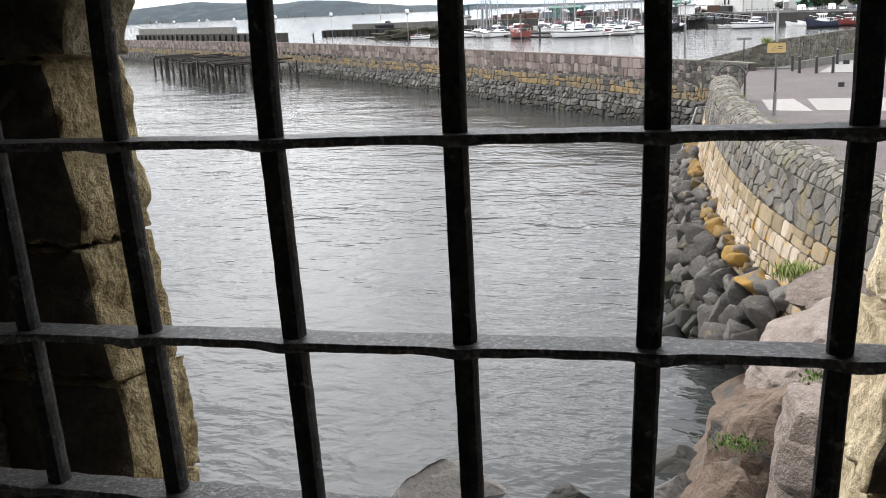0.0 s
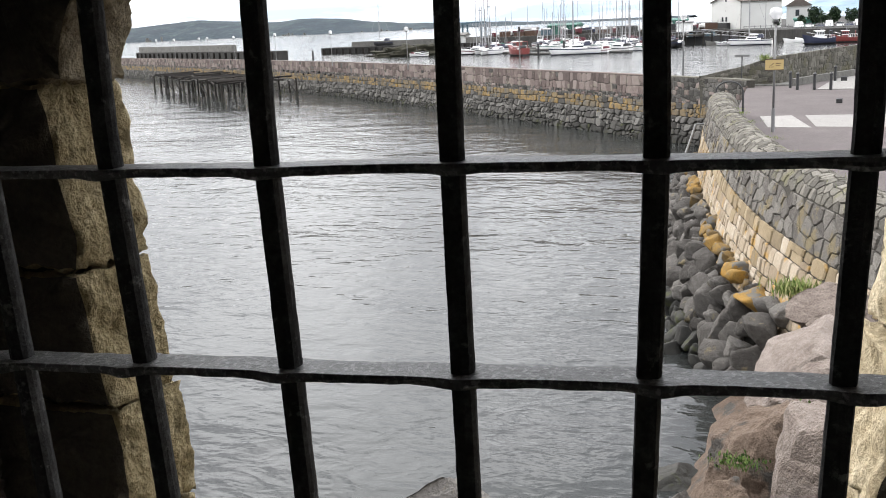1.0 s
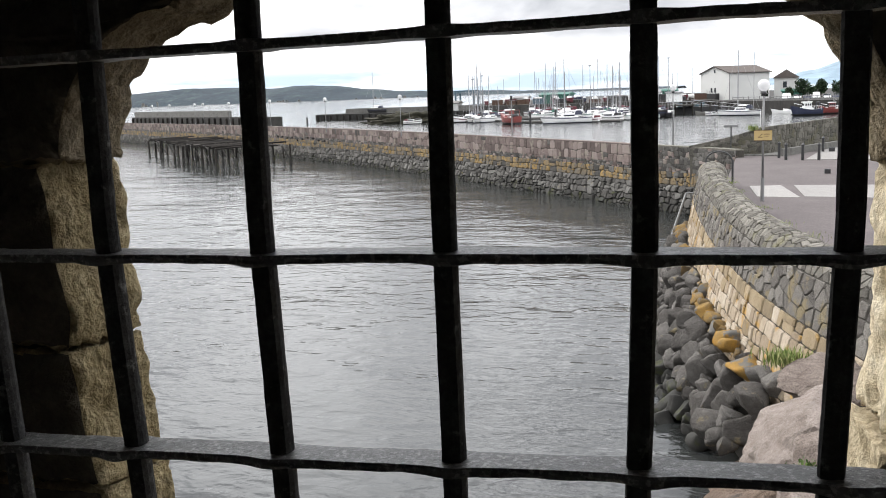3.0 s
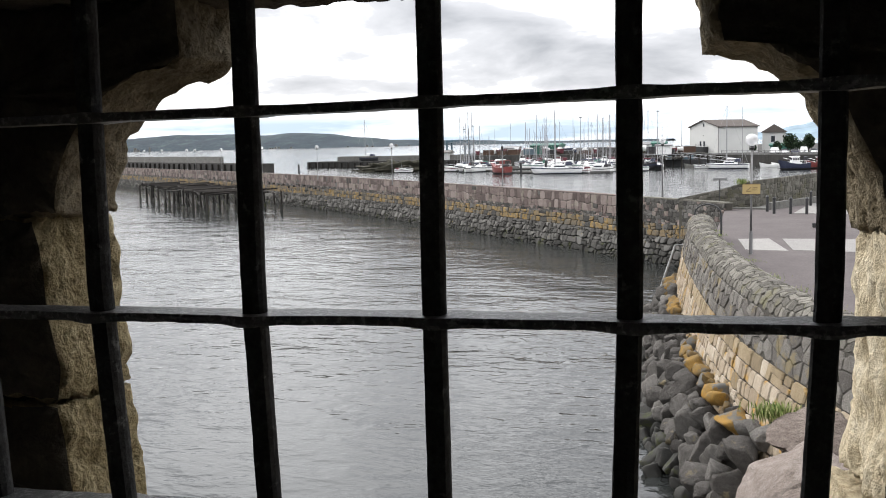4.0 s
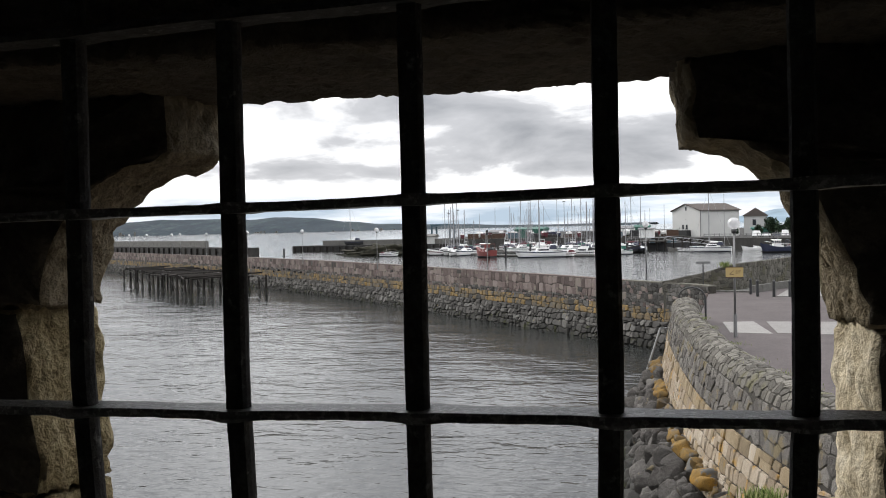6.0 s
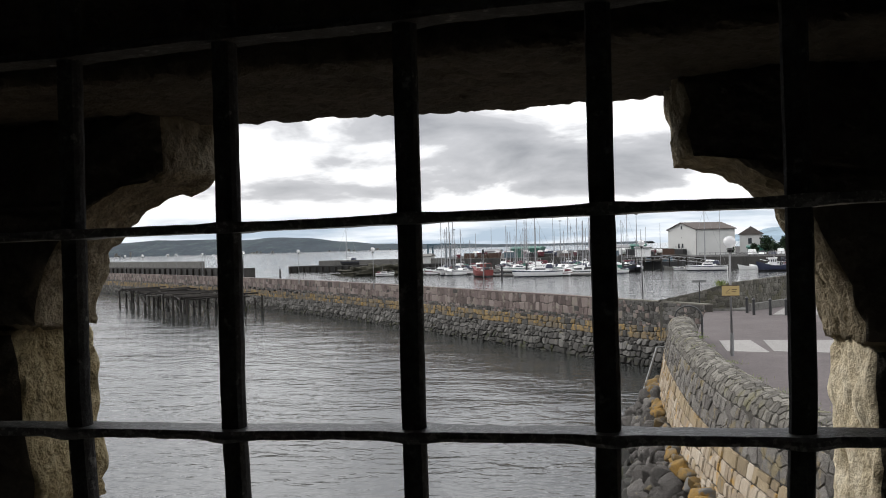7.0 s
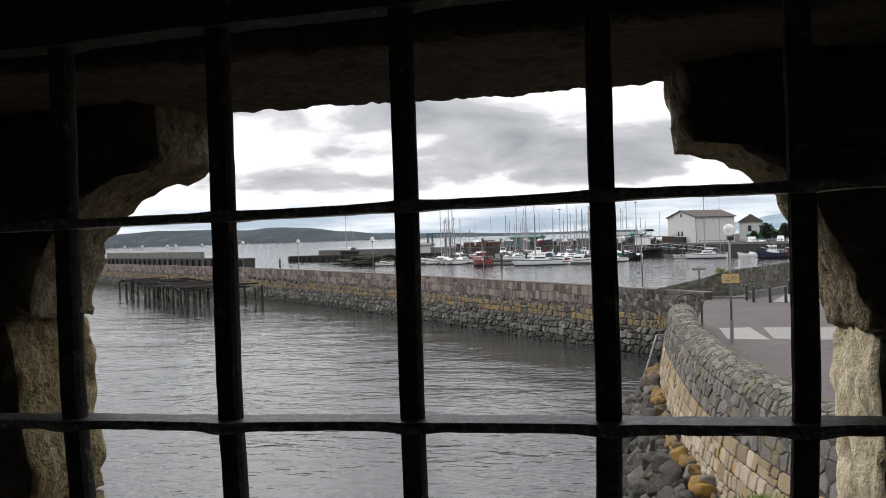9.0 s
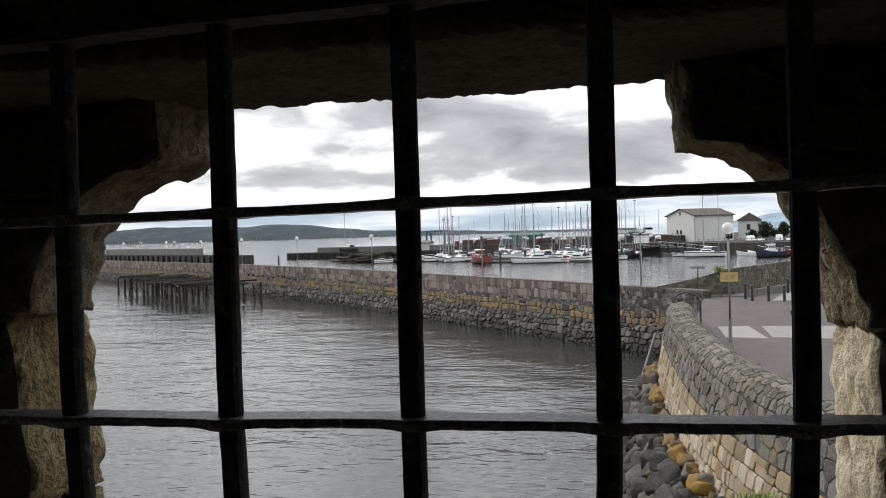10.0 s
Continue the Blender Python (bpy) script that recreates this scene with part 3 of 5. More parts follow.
for i, (a, b, edge) in enumerate(LEFT_STONES):
    prof = [(x, a + JOINT + (b - a - 2 * JOINT) * k / (len(edge) - 1)) for k, x in enumerate(edge)]
    hewn("jamb_stone", [(-0.78, a + JOINT)] + prof + [(-0.78, b - JOINT)], 0.302, 0.46, 11 + i, 0.012, splay=-0.022, material=M_JAMB_LEFT)
RIGHT_STONES = (
    (7.0, 7.2, (0.498, 0.514)),
    (7.2, 7.4, (0.52, 0.534, 0.538)),
    (7.4, 7.585, (0.532, 0.547, 0.549)),
    (7.585, 7.885, (0.562, 0.573, 0.576, 0.574)),
)
for i, (a, b, edge) in enumerate(RIGHT_STONES):
    prof = [(x, a + JOINT + (b - a - 2 * JOINT) * k / (len(edge) - 1)) for k, x in enumerate(edge)]
    hewn("jamb_stone", [(0.86, b - JOINT)] + prof[::-1] + [(0.86, a + JOINT)], 0.27, 0.46, 21 + i, 0.012, splay=0.032)


def arc(cx, cz, rx, rz, a0, a1, n=14):
    return [(cx + rx * math.cos(radians(a0 + (a1 - a0) * i / n)), cz + rz * math.sin(radians(a0 + (a1 - a0) * i / n))) for i in range(n + 1)]


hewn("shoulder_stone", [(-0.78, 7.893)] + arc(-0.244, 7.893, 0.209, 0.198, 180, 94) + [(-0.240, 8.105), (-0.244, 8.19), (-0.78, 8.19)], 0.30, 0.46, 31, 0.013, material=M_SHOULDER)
hewn("shoulder_stone", [(0.86, 7.878), (0.86, 8.19), (0.385, 8.19), (0.392, 8.14), (0.39, 8.115), (0.4, 8.09), (0.444, 8.081), (0.463, 8.068), (0.492, 8.049), (0.513, 8.03), (0.535, 7.984), (0.556, 7.94), (0.568, 7.878)], 0.27, 0.46, 32, 0.012, splay=0.03, material=M_SHOULDER_R)
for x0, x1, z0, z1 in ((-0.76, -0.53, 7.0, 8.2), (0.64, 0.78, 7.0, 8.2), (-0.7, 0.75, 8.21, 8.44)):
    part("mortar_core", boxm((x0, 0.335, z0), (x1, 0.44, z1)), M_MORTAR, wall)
hewn("lintel_stone", [(-0.8, 8.184), (0.1, 8.176), (0.9, 8.178), (0.9, 8.46), (-0.8, 8.46)], 0.06, 0.462, 33, 0.008, material=M_SHADED)
hewn("sill_stone", [(-0.8, 6.93), (0.9, 6.93), (0.9, 7.03), (-0.8, 7.03)], 0.1, 0.47, 34, 0.01)

# ---- the iron grille ----
grille = thing("window_grille", "heavy black wrought-iron window grille with pierced crossbars", "grille")
COLS, ROWS = (-0.3074, -0.1518, 0.0207, 0.2006, 0.3722, 0.5265, 0.69), (7.29, 7.470, 7.643, 7.832, 8.022, 8.2)


def wobble(p, k, s):
    return (noise.noise(Vector(p) * 13 + Vector((s, 0, 0))) * k, noise.noise(Vector(p) * 13 + Vector((0, s, 9))) * k)


def iron_upright(x, seed):
    """A square-section upright, worn round, with a shallow ridge on its face and a slight bend."""
    bm = bmesh.new()
    rings = []
    r = 0.0108
    for i in range(81):
        z = 6.9 + 1.55 * i / 80
        dx, dy = wobble((x, 0, z * 0.35), 0.0012, seed)
        lean = max(0, 7.86 - z) * (0.065 if x < -0.1 else 0.037 if x < 0.1 else 0.01 if x < 0.3 else -0.03 if x < 0.45 else -0.045)
        ring = []
        for k in range(12):
            a = 2 * math.pi * (k + 0.5) / 12
            c, s = math.cos(a), math.sin(a)
            q = 1 / max(abs(c), abs(s)) ** 0.35
            f = r * q * (1 + noise.noise((c * 2 + seed, s * 2, z * 60)) * 0.06)
            ring.append(bm.verts.new((x + dx + lean + c * f, dy + s * f, z)))
        rings.append(ring)
    for a, b in zip(rings, rings[1:]):
        for k in range(12):
            bm.faces.new((a[k], a[(k + 1) % 12], b[(k + 1) % 12], b[k]))
    bm.faces.new(rings[0][::-1])
    bm.faces.new(rings[-1])
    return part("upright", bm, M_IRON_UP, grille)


def iron_crossbar(z, seed, slope):
    """A flat crossbar swelling into a forged eye round each upright."""
    bm = bmesh.new()
    rings = []
    n = 260
    for i in range(n + 1):
        x = -0.72 + 1.56 * i / n
        near = min(abs(x - c - 0.004) for c in COLS)
        eye = math.exp(-(near / 0.018) ** 2)
        dz, dy = wobble((x * 0.5, 0, z), 0.0016, seed)
        hz, hy = 0.0043 + 0.0012 * eye, 0.019 + (0.005 if z < 7.9 else 0.0015) * eye
        sag = -0.0014 * eye if z < 7.9 else 0
        ring = []
        for k in range(12):
            a = 2 * math.pi * (k + 0.5) / 12
            c, s = math.cos(a), math.sin(a)
            q = 1 / max(abs(c), abs(s)) ** 0.93
            f = 1 + noise.noise((x * 55, c * 2 + seed, s * 2)) * 0.1
            ring.append(bm.verts.new((x, dy * 0.7 + c * q * hy * f, z + slope * (x - 0.2) + dz + sag + s * q * hz * f)))
        rings.append(ring)
    for a, b in zip(rings, rings[1:]):
        for k in range(12):
            bm.faces.new((a[k], a[(k + 1) % 12], b[(k + 1) % 12], b[k]))
    bm.faces.new(rings[0][::-1])
    bm.faces.new(rings[-1])
    # Topmost crossbar: darker iron stands in for a dimmer underside.
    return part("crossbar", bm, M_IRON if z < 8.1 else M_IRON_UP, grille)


for i, x in enumerate(COLS):
    iron_upright(x, i * 3.7 + 1)
for i, z in enumerate(ROWS):
    iron_crossbar(z, i * 5.1 + 2, (0.06, 0.055, 0.045, 0.02, 0.012, 0.01)[i])

# ---- promenade, road and quays ----
ROAD_Z = 3.7
WALL_C = [(-2.25, 42.5), (-2.1, 39.8), (-1.72, 36), (-1.02, 31), (-0.4, 27), (0.3, 23.5), (0.85, 21.3), (1.9, 18), (3.1, 15), (4.8, 12), (7, 9.5)]
HARBOUR = [(-2.0, 59.4), (-4.4, 62.4), (-7.8, 65.9), (-12.7, 71.6), (-20.8, 80.2), (-35, 95.6), (-51.3, 112.2), (-71, 130), (-99, 154), (-150, 196)]
PROM = [(-4.9, 62.8), (-2.4, 61.4), (-0.6, 61.6), (3.6, 70.5), (9, 81), (18, 96), (40, 120)]
PROM_TOP = (4.2, 4.8, 5.3, 5.45, 5.6, 5.7, 5.8)

land = WALL_C[::-1] + [(-1.8, 44.2), (-2.0, 59.8), (-4.6, 62.95), (-2.4, 61.2), (-0.6, 61.4), (3.8, 70.3), (9.2, 80.8), (18.2, 95.8), (40, 119), (90, 150), (90, 9.5)]
tagged(part("ground", extrude_poly(bmesh.new(), land, -1, ROAD_Z), M_ROAD), "mauve-grey tarmac promenade above the harbour", "road", kind="structure")


def offset_line(pts, d):
    out = []
    for i, p in enumerate(pts):
        a, b = pts[max(i - 1, 0)], pts[min(i + 1, len(pts) - 1)]
        t = Vector((b[0] - a[0], b[1] - a[1])).normalized()
        out.append((p[0] - t.y * d, p[1] + t.x * d))
    return out


def strip(name, line, d0, d1, z0, z1, material, label, category, parent=None, kind="structure"):
    a, b = offset_line(line, d0), offset_line(line, d1)
    bm = bmesh.new()
    cols = [[bm.verts.new((*p, z0)), bm.verts.new((*q, z0)), bm.verts.new((*q, z1)), bm.verts.new((*p, z1))] for p, q in zip(a, b)]
    for u, v in zip(cols, cols[1:]):
        for k in range(4):
            bm.faces.new((u[k], u[(k + 1) % 4], v[(k + 1) % 4], v[k]))
    bm.faces.new(cols[0])
    bm.faces.new(cols[-1][::-1])
    ob = part(name, bm, material, parent)
    return tagged(ob, label, category, kind=kind) if not parent else ob


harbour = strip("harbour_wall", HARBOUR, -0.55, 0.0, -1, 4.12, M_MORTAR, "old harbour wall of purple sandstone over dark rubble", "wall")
strip("wall_coping", HARBOUR[2:], -0.57, 0.03, 4.1, 4.18, M_PURPLE, "", "", harbour)
strip("wall_coping", HARBOUR[:3], -0.57, 0.03, 4.1, 4.18, M_MOSSY, "", "", harbour)
strip("pier_deck", HARBOUR[2:], -3.4, -0.55, -1, ROAD_Z, M_CONC, "concrete pier deck behind the harbour wall", "pier")
bm = bmesh.new()
cols = []
for (x, y), (u, v), zt in zip(PROM, offset_line(PROM, 0.5), PROM_TOP):
    cols.append([bm.verts.new(q) for q in ((x, y, -1), (u, v, -1), (u, v, zt - 0.02), (x, y, zt - 0.02))])
for a, b in zip(cols, cols[1:]):
    for k in range(4):
        bm.faces.new((a[k], a[(k + 1) % 4], b[(k + 1) % 4], b[k]))
bm.faces.new(cols[0])
prom = tagged(part("promenade_wall", bm, M_MOSSY), "dark mossy grey rubble parapet wall along the marina side", "wall", kind="structure")


def along(line, s):
    """Point and direction at distance s along a line in plan."""
    for a, b in zip(line, line[1:]):
        d = math.hypot(b[0] - a[0], b[1] - a[1])
        t = Vector((b[0] - a[0], b[1] - a[1])) / d
        if s <= d:
            return Vector(a) + t * s, t
        s -= d
    return Vector(line[-1]), t


def length_of(line):
    return sum(math.hypot(b[0] - a[0], b[1] - a[1]) for a, b in zip(line, line[1:]))


# courses of the harbour wall: sandstone blocks, a thin rubble course, a lichened band, dark rubble down to the water
rng = random.Random(5)
total = length_of(HARBOUR)


def on_harbour(u, v, d):
    p, t = along(HARBOUR, max(0.0, u))
    out = max(0, 2.6 - v) * 0.06 + max(0, 1.6 - v) * 0.26 + d
    return p.x - t.y * out, p.y + t.x * out, v


tiers = {"purple": [], "gold": [], "grey": [], "wet": []}
for u0, u1, v0, v1, du, dv, jit, proud, pick in (
        (9, total, 2.85, 4.1, 0.62, 0.55, 0.4, 0.035, lambda z: "purple" if rng.random() < 0.94 else "grey"),
        (9, total, 2.5, 2.87, 0.4, 0.19, 0.6, 0.05, lambda z: "grey" if rng.random() < 0.7 else "purple"),
        (6, total, 1.66, 2.52, 0.66, 0.42, 0.42, 0.08, lambda z: "gold" if rng.random() < 0.88 else "grey"),
        (0, total, -0.45, 1.68, 0.52, 0.42, 0.7, 0.17, lambda z: "wet" if z < 0.55 + rng.uniform(-0.25, 0.25) else "grey"),
        (0, 9, 2.5, 4.1, 0.34, 0.26, 0.7, 0.035, lambda z: "purple" if rng.random() < 0.16 else "grey"),
        (0, 6, 1.66, 2.52, 0.44, 0.34, 0.7, 0.05, lambda z: "gold" if rng.random() < 0.85 else "grey")):
    polys = courses(u0, u1, v0, v1, du, dv, jit, rng, 0.009 if v0 > 1.7 else 0.022)
    for poly, st in zip(polys, cell_stones(polys, on_harbour, proud, rng)):
        tiers[pick(poly[0][1])].append(st)
for key, mt, nm in (("purple", M_PURPLE, "sandstone_block"), ("gold", M_GOLDW, "lichened_block"), ("grey", M_BASALT, "rubble_stone"), ("wet", M_WET, "base_stone")):
    lay_cells(nm, harbour, tiers[key], mt, 300, "distant_" + nm)


def on_prom(u, v, d):
    """On the parapet's near face; v runs from its foot to its top."""
    p, t = along(PROM, u)
    run, zt = u, PROM_TOP[-1]
    for i, (a, b) in enumerate(zip(PROM, PROM[1:])):
        dd = math.hypot(b[0] - a[0], b[1] - a[1])
        if run <= dd:
            zt = PROM_TOP[i] + (PROM_TOP[i + 1] - PROM_TOP[i]) * run / dd
            break
        run -= dd
    return p.x + t.y * d, p.y - t.x * d, 3.6 + (zt - 3.55) * v


polys = courses(0.2, 34, 0, 1, 0.4, 0.17, 0.7, rng, 0.008)
lay_cells("parapet_stone", prom, cell_stones(polys, on_prom, 0.035, rng), M_MOSSY, 300, "distant_parapet_stone")

# ---- curved sea wall ----
sea_wall = thing("sea_wall", "curved sea wall, grey rubble above buff ashlar courses", "wall", kind="structure")


def smooth_line(pts, n=8):
    out = []
    P = [pts[0]] + pts + [pts[-1]]
    for i in range(1, len(P) - 2):
        for k in range(n):
            t = k / n
            out.append(tuple(0.5 * (2 * P[i][c] + (P[i + 1][c] - P[i - 1][c]) * t + (2 * P[i - 1][c] - 5 * P[i][c] + 4 * P[i + 1][c] - P[i + 2][c]) * t * t
                                    + (3 * P[i][c] - P[i - 1][c] - 3 * P[i + 1][c] + P[i + 2][c]) * t ** 3) for c in (0, 1)))
    return out + [pts[-1]]


WALL_S = smooth_line(WALL_C)
SEA_PROFILE = [(-0.5, 2.0), (-0.5, 4.35), (-0.42, 4.55), (-0.24, 4.7), (0, 4.76), (0.24, 4.7), (0.42, 4.52), (0.5, 4.3), (0.7, 3.3), (0.92, 2.2), (1.2, 0.8), (1.4, -0.5)]


def sea_point(p, t, off, z):
    n = Vector((t.y, -t.x))
    q = p + n * off
    return Vector((q.x, q.y, z)), Vector((n.x, n.y, 0))


bm = bmesh.new()
cols = []
for i, p in enumerate(WALL_S):
    a, b = WALL_S[max(i - 1, 0)], WALL_S[min(i + 1, len(WALL_S) - 1)]
    t = Vector((b[0] - a[0], b[1] - a[1])).normalized()
    cols.append([bm.verts.new(sea_point(Vector(p), t, o, z)[0]) for o, z in SEA_PROFILE])
for u, v in zip(cols, cols[1:]):
    for k in range(len(u) - 1):
        bm.faces.new((u[k], u[k + 1], v[k + 1], v[k]))
bm.faces.new(cols[0])
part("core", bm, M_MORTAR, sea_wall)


# stones laid over the profile: v is the way from the foot of the face up and over the crown
LAID = [(1.06, 1.5), (0.92, 2.2), (0.7, 3.3), (0.5, 4.3), (0.42, 4.52), (0.24, 4.7), (0, 4.76), (-0.24, 4.7), (-0.42, 4.55), (-0.5, 4.35), (-0.5, 3.7)]


def on_sea_wall(u, v, d):
    p, t = along(WALL_S, max(0.0, u))
    o, g = along(LAID, max(0.0, v))
    n = Vector((t.y, -t.x))
    q = p + n * (o.x + g.y * d)
    return q.x, q.y, o.y - g.x * d


SV = min(length_of(WALL_S), 33)
GOLD_V, FACE_V, CROWN_V = 1.95, 2.87, 4.6     # top of the ashlar, top of the face, back of the crown
laid = {"pale": [], "ochre": [], "rubble": [], "cope": []}
for v0, v1, du, dv, jit, proud, pick in (
        (0.05, GOLD_V - 0.36, 0.4, 0.31, 0.22, 0.045, lambda: "pale" if rng.random() < 0.84 else "ochre"),
        (GOLD_V - 0.36, GOLD_V, 0.42, 0.36, 0.3, 0.055, lambda: "ochre" if rng.random() < 0.72 else "pale"),
        (GOLD_V, FACE_V, 0.38, 0.35, 0.5, 0.045, lambda: "rubble"),
        (FACE_V, CROWN_V, 0.27, 0.23, 0.5, 0.035, lambda: "cope")):
    polys = (courses if jit < 0.4 else cells)(0, SV, v0, v1, du, dv, jit, rng, 0.012)
    for st in cell_stones(polys, on_sea_wall, proud, rng, 0.14, 0.88):
        laid[pick()].append(st)
for key, mt, nm in (("pale", M_GOLD, "ashlar_block"), ("ochre", M_OCHRE, "ochre_block"), ("rubble", M_GREY, "rubble_stone"), ("cope", M_COPE, "coping_stone")):
    lay_cells(nm, sea_wall, laid[key], mt, 300, "distant_" + nm)

# rounded end of the wall, hoop rail and ladder
bm = bmesh.new()
bmesh.ops.create_uvsphere(bm, u_segments=24, v_segments=12, radius=1, matrix=Matrix.LocRotScale((-2.25, 42.5, 4.2), None, (0.62, 0.5, 0.55)))
rod(bm, (-2.25, 42.5, -0.5), (-2.25, 42.5, 4.2), 0.9, 0.6, 24)
for v in bm.verts:
    v.co += v.co.normalized() * 0 + Vector((noise.noise(v.co * 3), noise.noise(v.co * 3.3), noise.noise(v.co * 2.7))) * 0.04
part("wall_end", bm, M_GREY, sea_wall, "rounded rubble end of the wall", smooth=True)

rail = thing("hoop_rail", "black painted steel hoop rail at the wall's end", "railing", (-1.75, 43.1, 0))
part("hoop", tube(bmesh.new(), [(-0.75, 0, 4.0)] + [(-0.28 + 0.55 * math.cos(radians(a)), 0, 4.72 + 0.42 * math.sin(radians(a))) for a in range(170, -1, -17)] + [(0.28, 0, 3.7)], 0.035), M_BLACKP, rail)
part("post", rodm((0.28, 0.3, 3.7), (0.28, 0.3, 4.75), 0.04), M_BLACKP, rail)
part("infill_rod", rodm((0.28, 0, 4.2), (0.28, 0.3, 4.2), 0.02), M_BLACKP, rail)
ladder = thing("quay_ladder", "grey steel handrail slanting down the wall's end to the water", "handrail")
part("rail", rodm((-3.3, 42.0, 3.45), (-4.2, 40.6, 0.5), 0.05), M_POLE, ladder)
part("foot", rodm((-4.2, 40.6, 0.5), (-4.2, 40.6, -0.6), 0.05), M_POLE, ladder)
part("bracket", rodm((-3.3, 42.0, 3.45), (-2.7, 42.4, 3.45), 0.04), M_POLE, ladder)

# ---- outcrop under the castle, rocks and boulders ----
bm = bmesh.new()
GX, GY = 46, 60
gv = []
for j in range(GY + 1):
    row = []
    for i in range(GX + 1):
        x, y = -3.2 + 11.0 * i / GX, 0.5 + 18.5 * j / GY
        edge = -1.55 + 0.03 * y + 0.35 * noise.noise((0, y * 0.5, 3))
        d = x - edge
        top = 4.7 - 0.16 * max(0, y - 4) + 0.12 * max(0, x)
        h = -1.0 if d < -0.9 else -0.9 + (top + 0.9) * (1 - math.exp(-max(0, d + 0.9) * 0.62)) - 0.75
        p = Vector((x, y, h))
        h += noise.noise(p * 0.9) * 0.28 + noise.noise(p * 2.3) * 0.12 if d > -0.9 else 0
        row.append(bm.verts.new((x, y, h)))
    gv.append(row)
for a, b in zip(gv, gv[1:]):
    for i in range(GX):
        bm.faces.new((a[i], a[i + 1], b[i + 1], b[i]))
tagged(part("ground_outcrop", bm, M_BROWN, smooth=True), "brown rock outcrop at the castle's foot", "rock", kind="structure")


def rock(at, size, seed, material, label, turn=0, rough=0.2, cuts=10, name="rock", sub=5, tilt=0, group=""):
    ob = part(name, rock_bm(size, seed, rough, sub, cuts), material, None, label)
    ob.matrix_basis = pose(*at, 0, tilt, turn)
    return tagged(ob, category="rock", group=group)


rock((0.87, 11.0, 3.85), (1.02, 1.2, 0.5), 3, M_PINK, "large pinkish rock slab of the outcrop", 20, tilt=-24)
rock((1.15, 12.6, 3.95), (0.75, 0.9, 0.5), 8, M_PINK, "pale pinkish rock behind the grass tuft", -15, tilt=-8)
rock((0.36, 8.6, 3.6), (0.62, 0.8, 1.0), 15, M_BROWN, "steep brown cracked rock face", 12, cuts=9)
rock((1.35, 8.4, 4.3), (0.65, 1.1, 0.6), 21, M_PINK, "pinkish rock rising beside the brown face", 25, tilt=-30)
rock((0.02, 7.0, 3.7), (0.42, 0.7, 0.45), 27, M_BROWN, "low brown rock with a long crack", -20, cuts=9)
rock((0.84, 5.7, 4.72), (0.7, 1.1, 0.66), 33, M_PINK, "large grey-pink weathered rock", 30, tilt=-38, cuts=8)
rock((1.25, 6.3, 4.9), (0.5, 0.9, 0.5), 35, M_PINK, "grey-pink rock ledge by the castle wall", 30, tilt=-25, cuts=8)
rock((-4.6, 13.7, -0.02), (1.2, 0.9, 0.75), 41, M_BOULDER, "grey rock awash below the window", 10)
rock((-2.85, 13.9, -0.1), (0.6, 0.55, 0.42), 43, M_WET, "small dark wet rock awash", 40)
rock((-1.4, 15.4, -0.05), (0.75, 0.6, 0.42), 45, M_WET, "weedy dark rock at the waterline", 70)
rock((-1.15, 13.7, 0.25), (0.7, 0.6, 0.5), 47, M_BOULDER, "smooth pale grey rock at the waterline", 30)

boulder_meshes = {}
for key, mt in (("dry", M_BOULDER), ("lichen", M_LICHEN), ("wet", M_WET)):
    boulder_meshes[key] = []
    for k in range(8):
        me = bpy.data.meshes.new("boulder")
        b2 = rock_bm((1, 0.8, 0.9), 70 + k, 0.19, 3, 13, 1.5)
        b2.to_mesh(me)
        b2.free()
        me.materials.append(mt)
        me.shade_smooth()
        boulder_meshes[key].append(me)
rng = random.Random(12)
for row in range(6):
    s = rng.uniform(0, 0.4)
    while s < (23.4, 23.4, 23.4, 23.0, 21.5, 19.5)[row]:
        r = rng.choice((0.26, 0.32, 0.4, 0.46, 0.58)) * rng.uniform(0.9, 1.1) * (0.75 if row == 0 else 1.0)
        p, t = along(WALL_S, s + r)
        off = 1.12 + row * 0.26 + rng.uniform(-0.12, 0.12)
        z = (2.05, 1.6, 1.15, 0.7, 0.25, -0.1)[row] + rng.uniform(-0.12, 0.12)
        q, n = sea_point(p, t, off, z)
        key = "wet" if z < 0.45 else ("lichen" if s < 22.5 and row == 0 and rng.random() < 0.75 else "dry")
        ob = new("boulder", rng.choice(boulder_meshes[key]))
        ob.matrix_basis = Matrix.LocRotScale(q, Euler((rng.uniform(-0.6, 0.6), rng.uniform(-0.6, 0.6), rng.uniform(0, 6.28))), (r, r, r))
        tagged(ob, {"wet": "dark wet weedy boulder at the waterline", "lichen": "boulder with orange lichen at the sea wall's foot", "dry": "rounded grey basalt boulder below the sea wall"}[key], "boulder", "boulders below the sea wall")
        s += r * 1.35


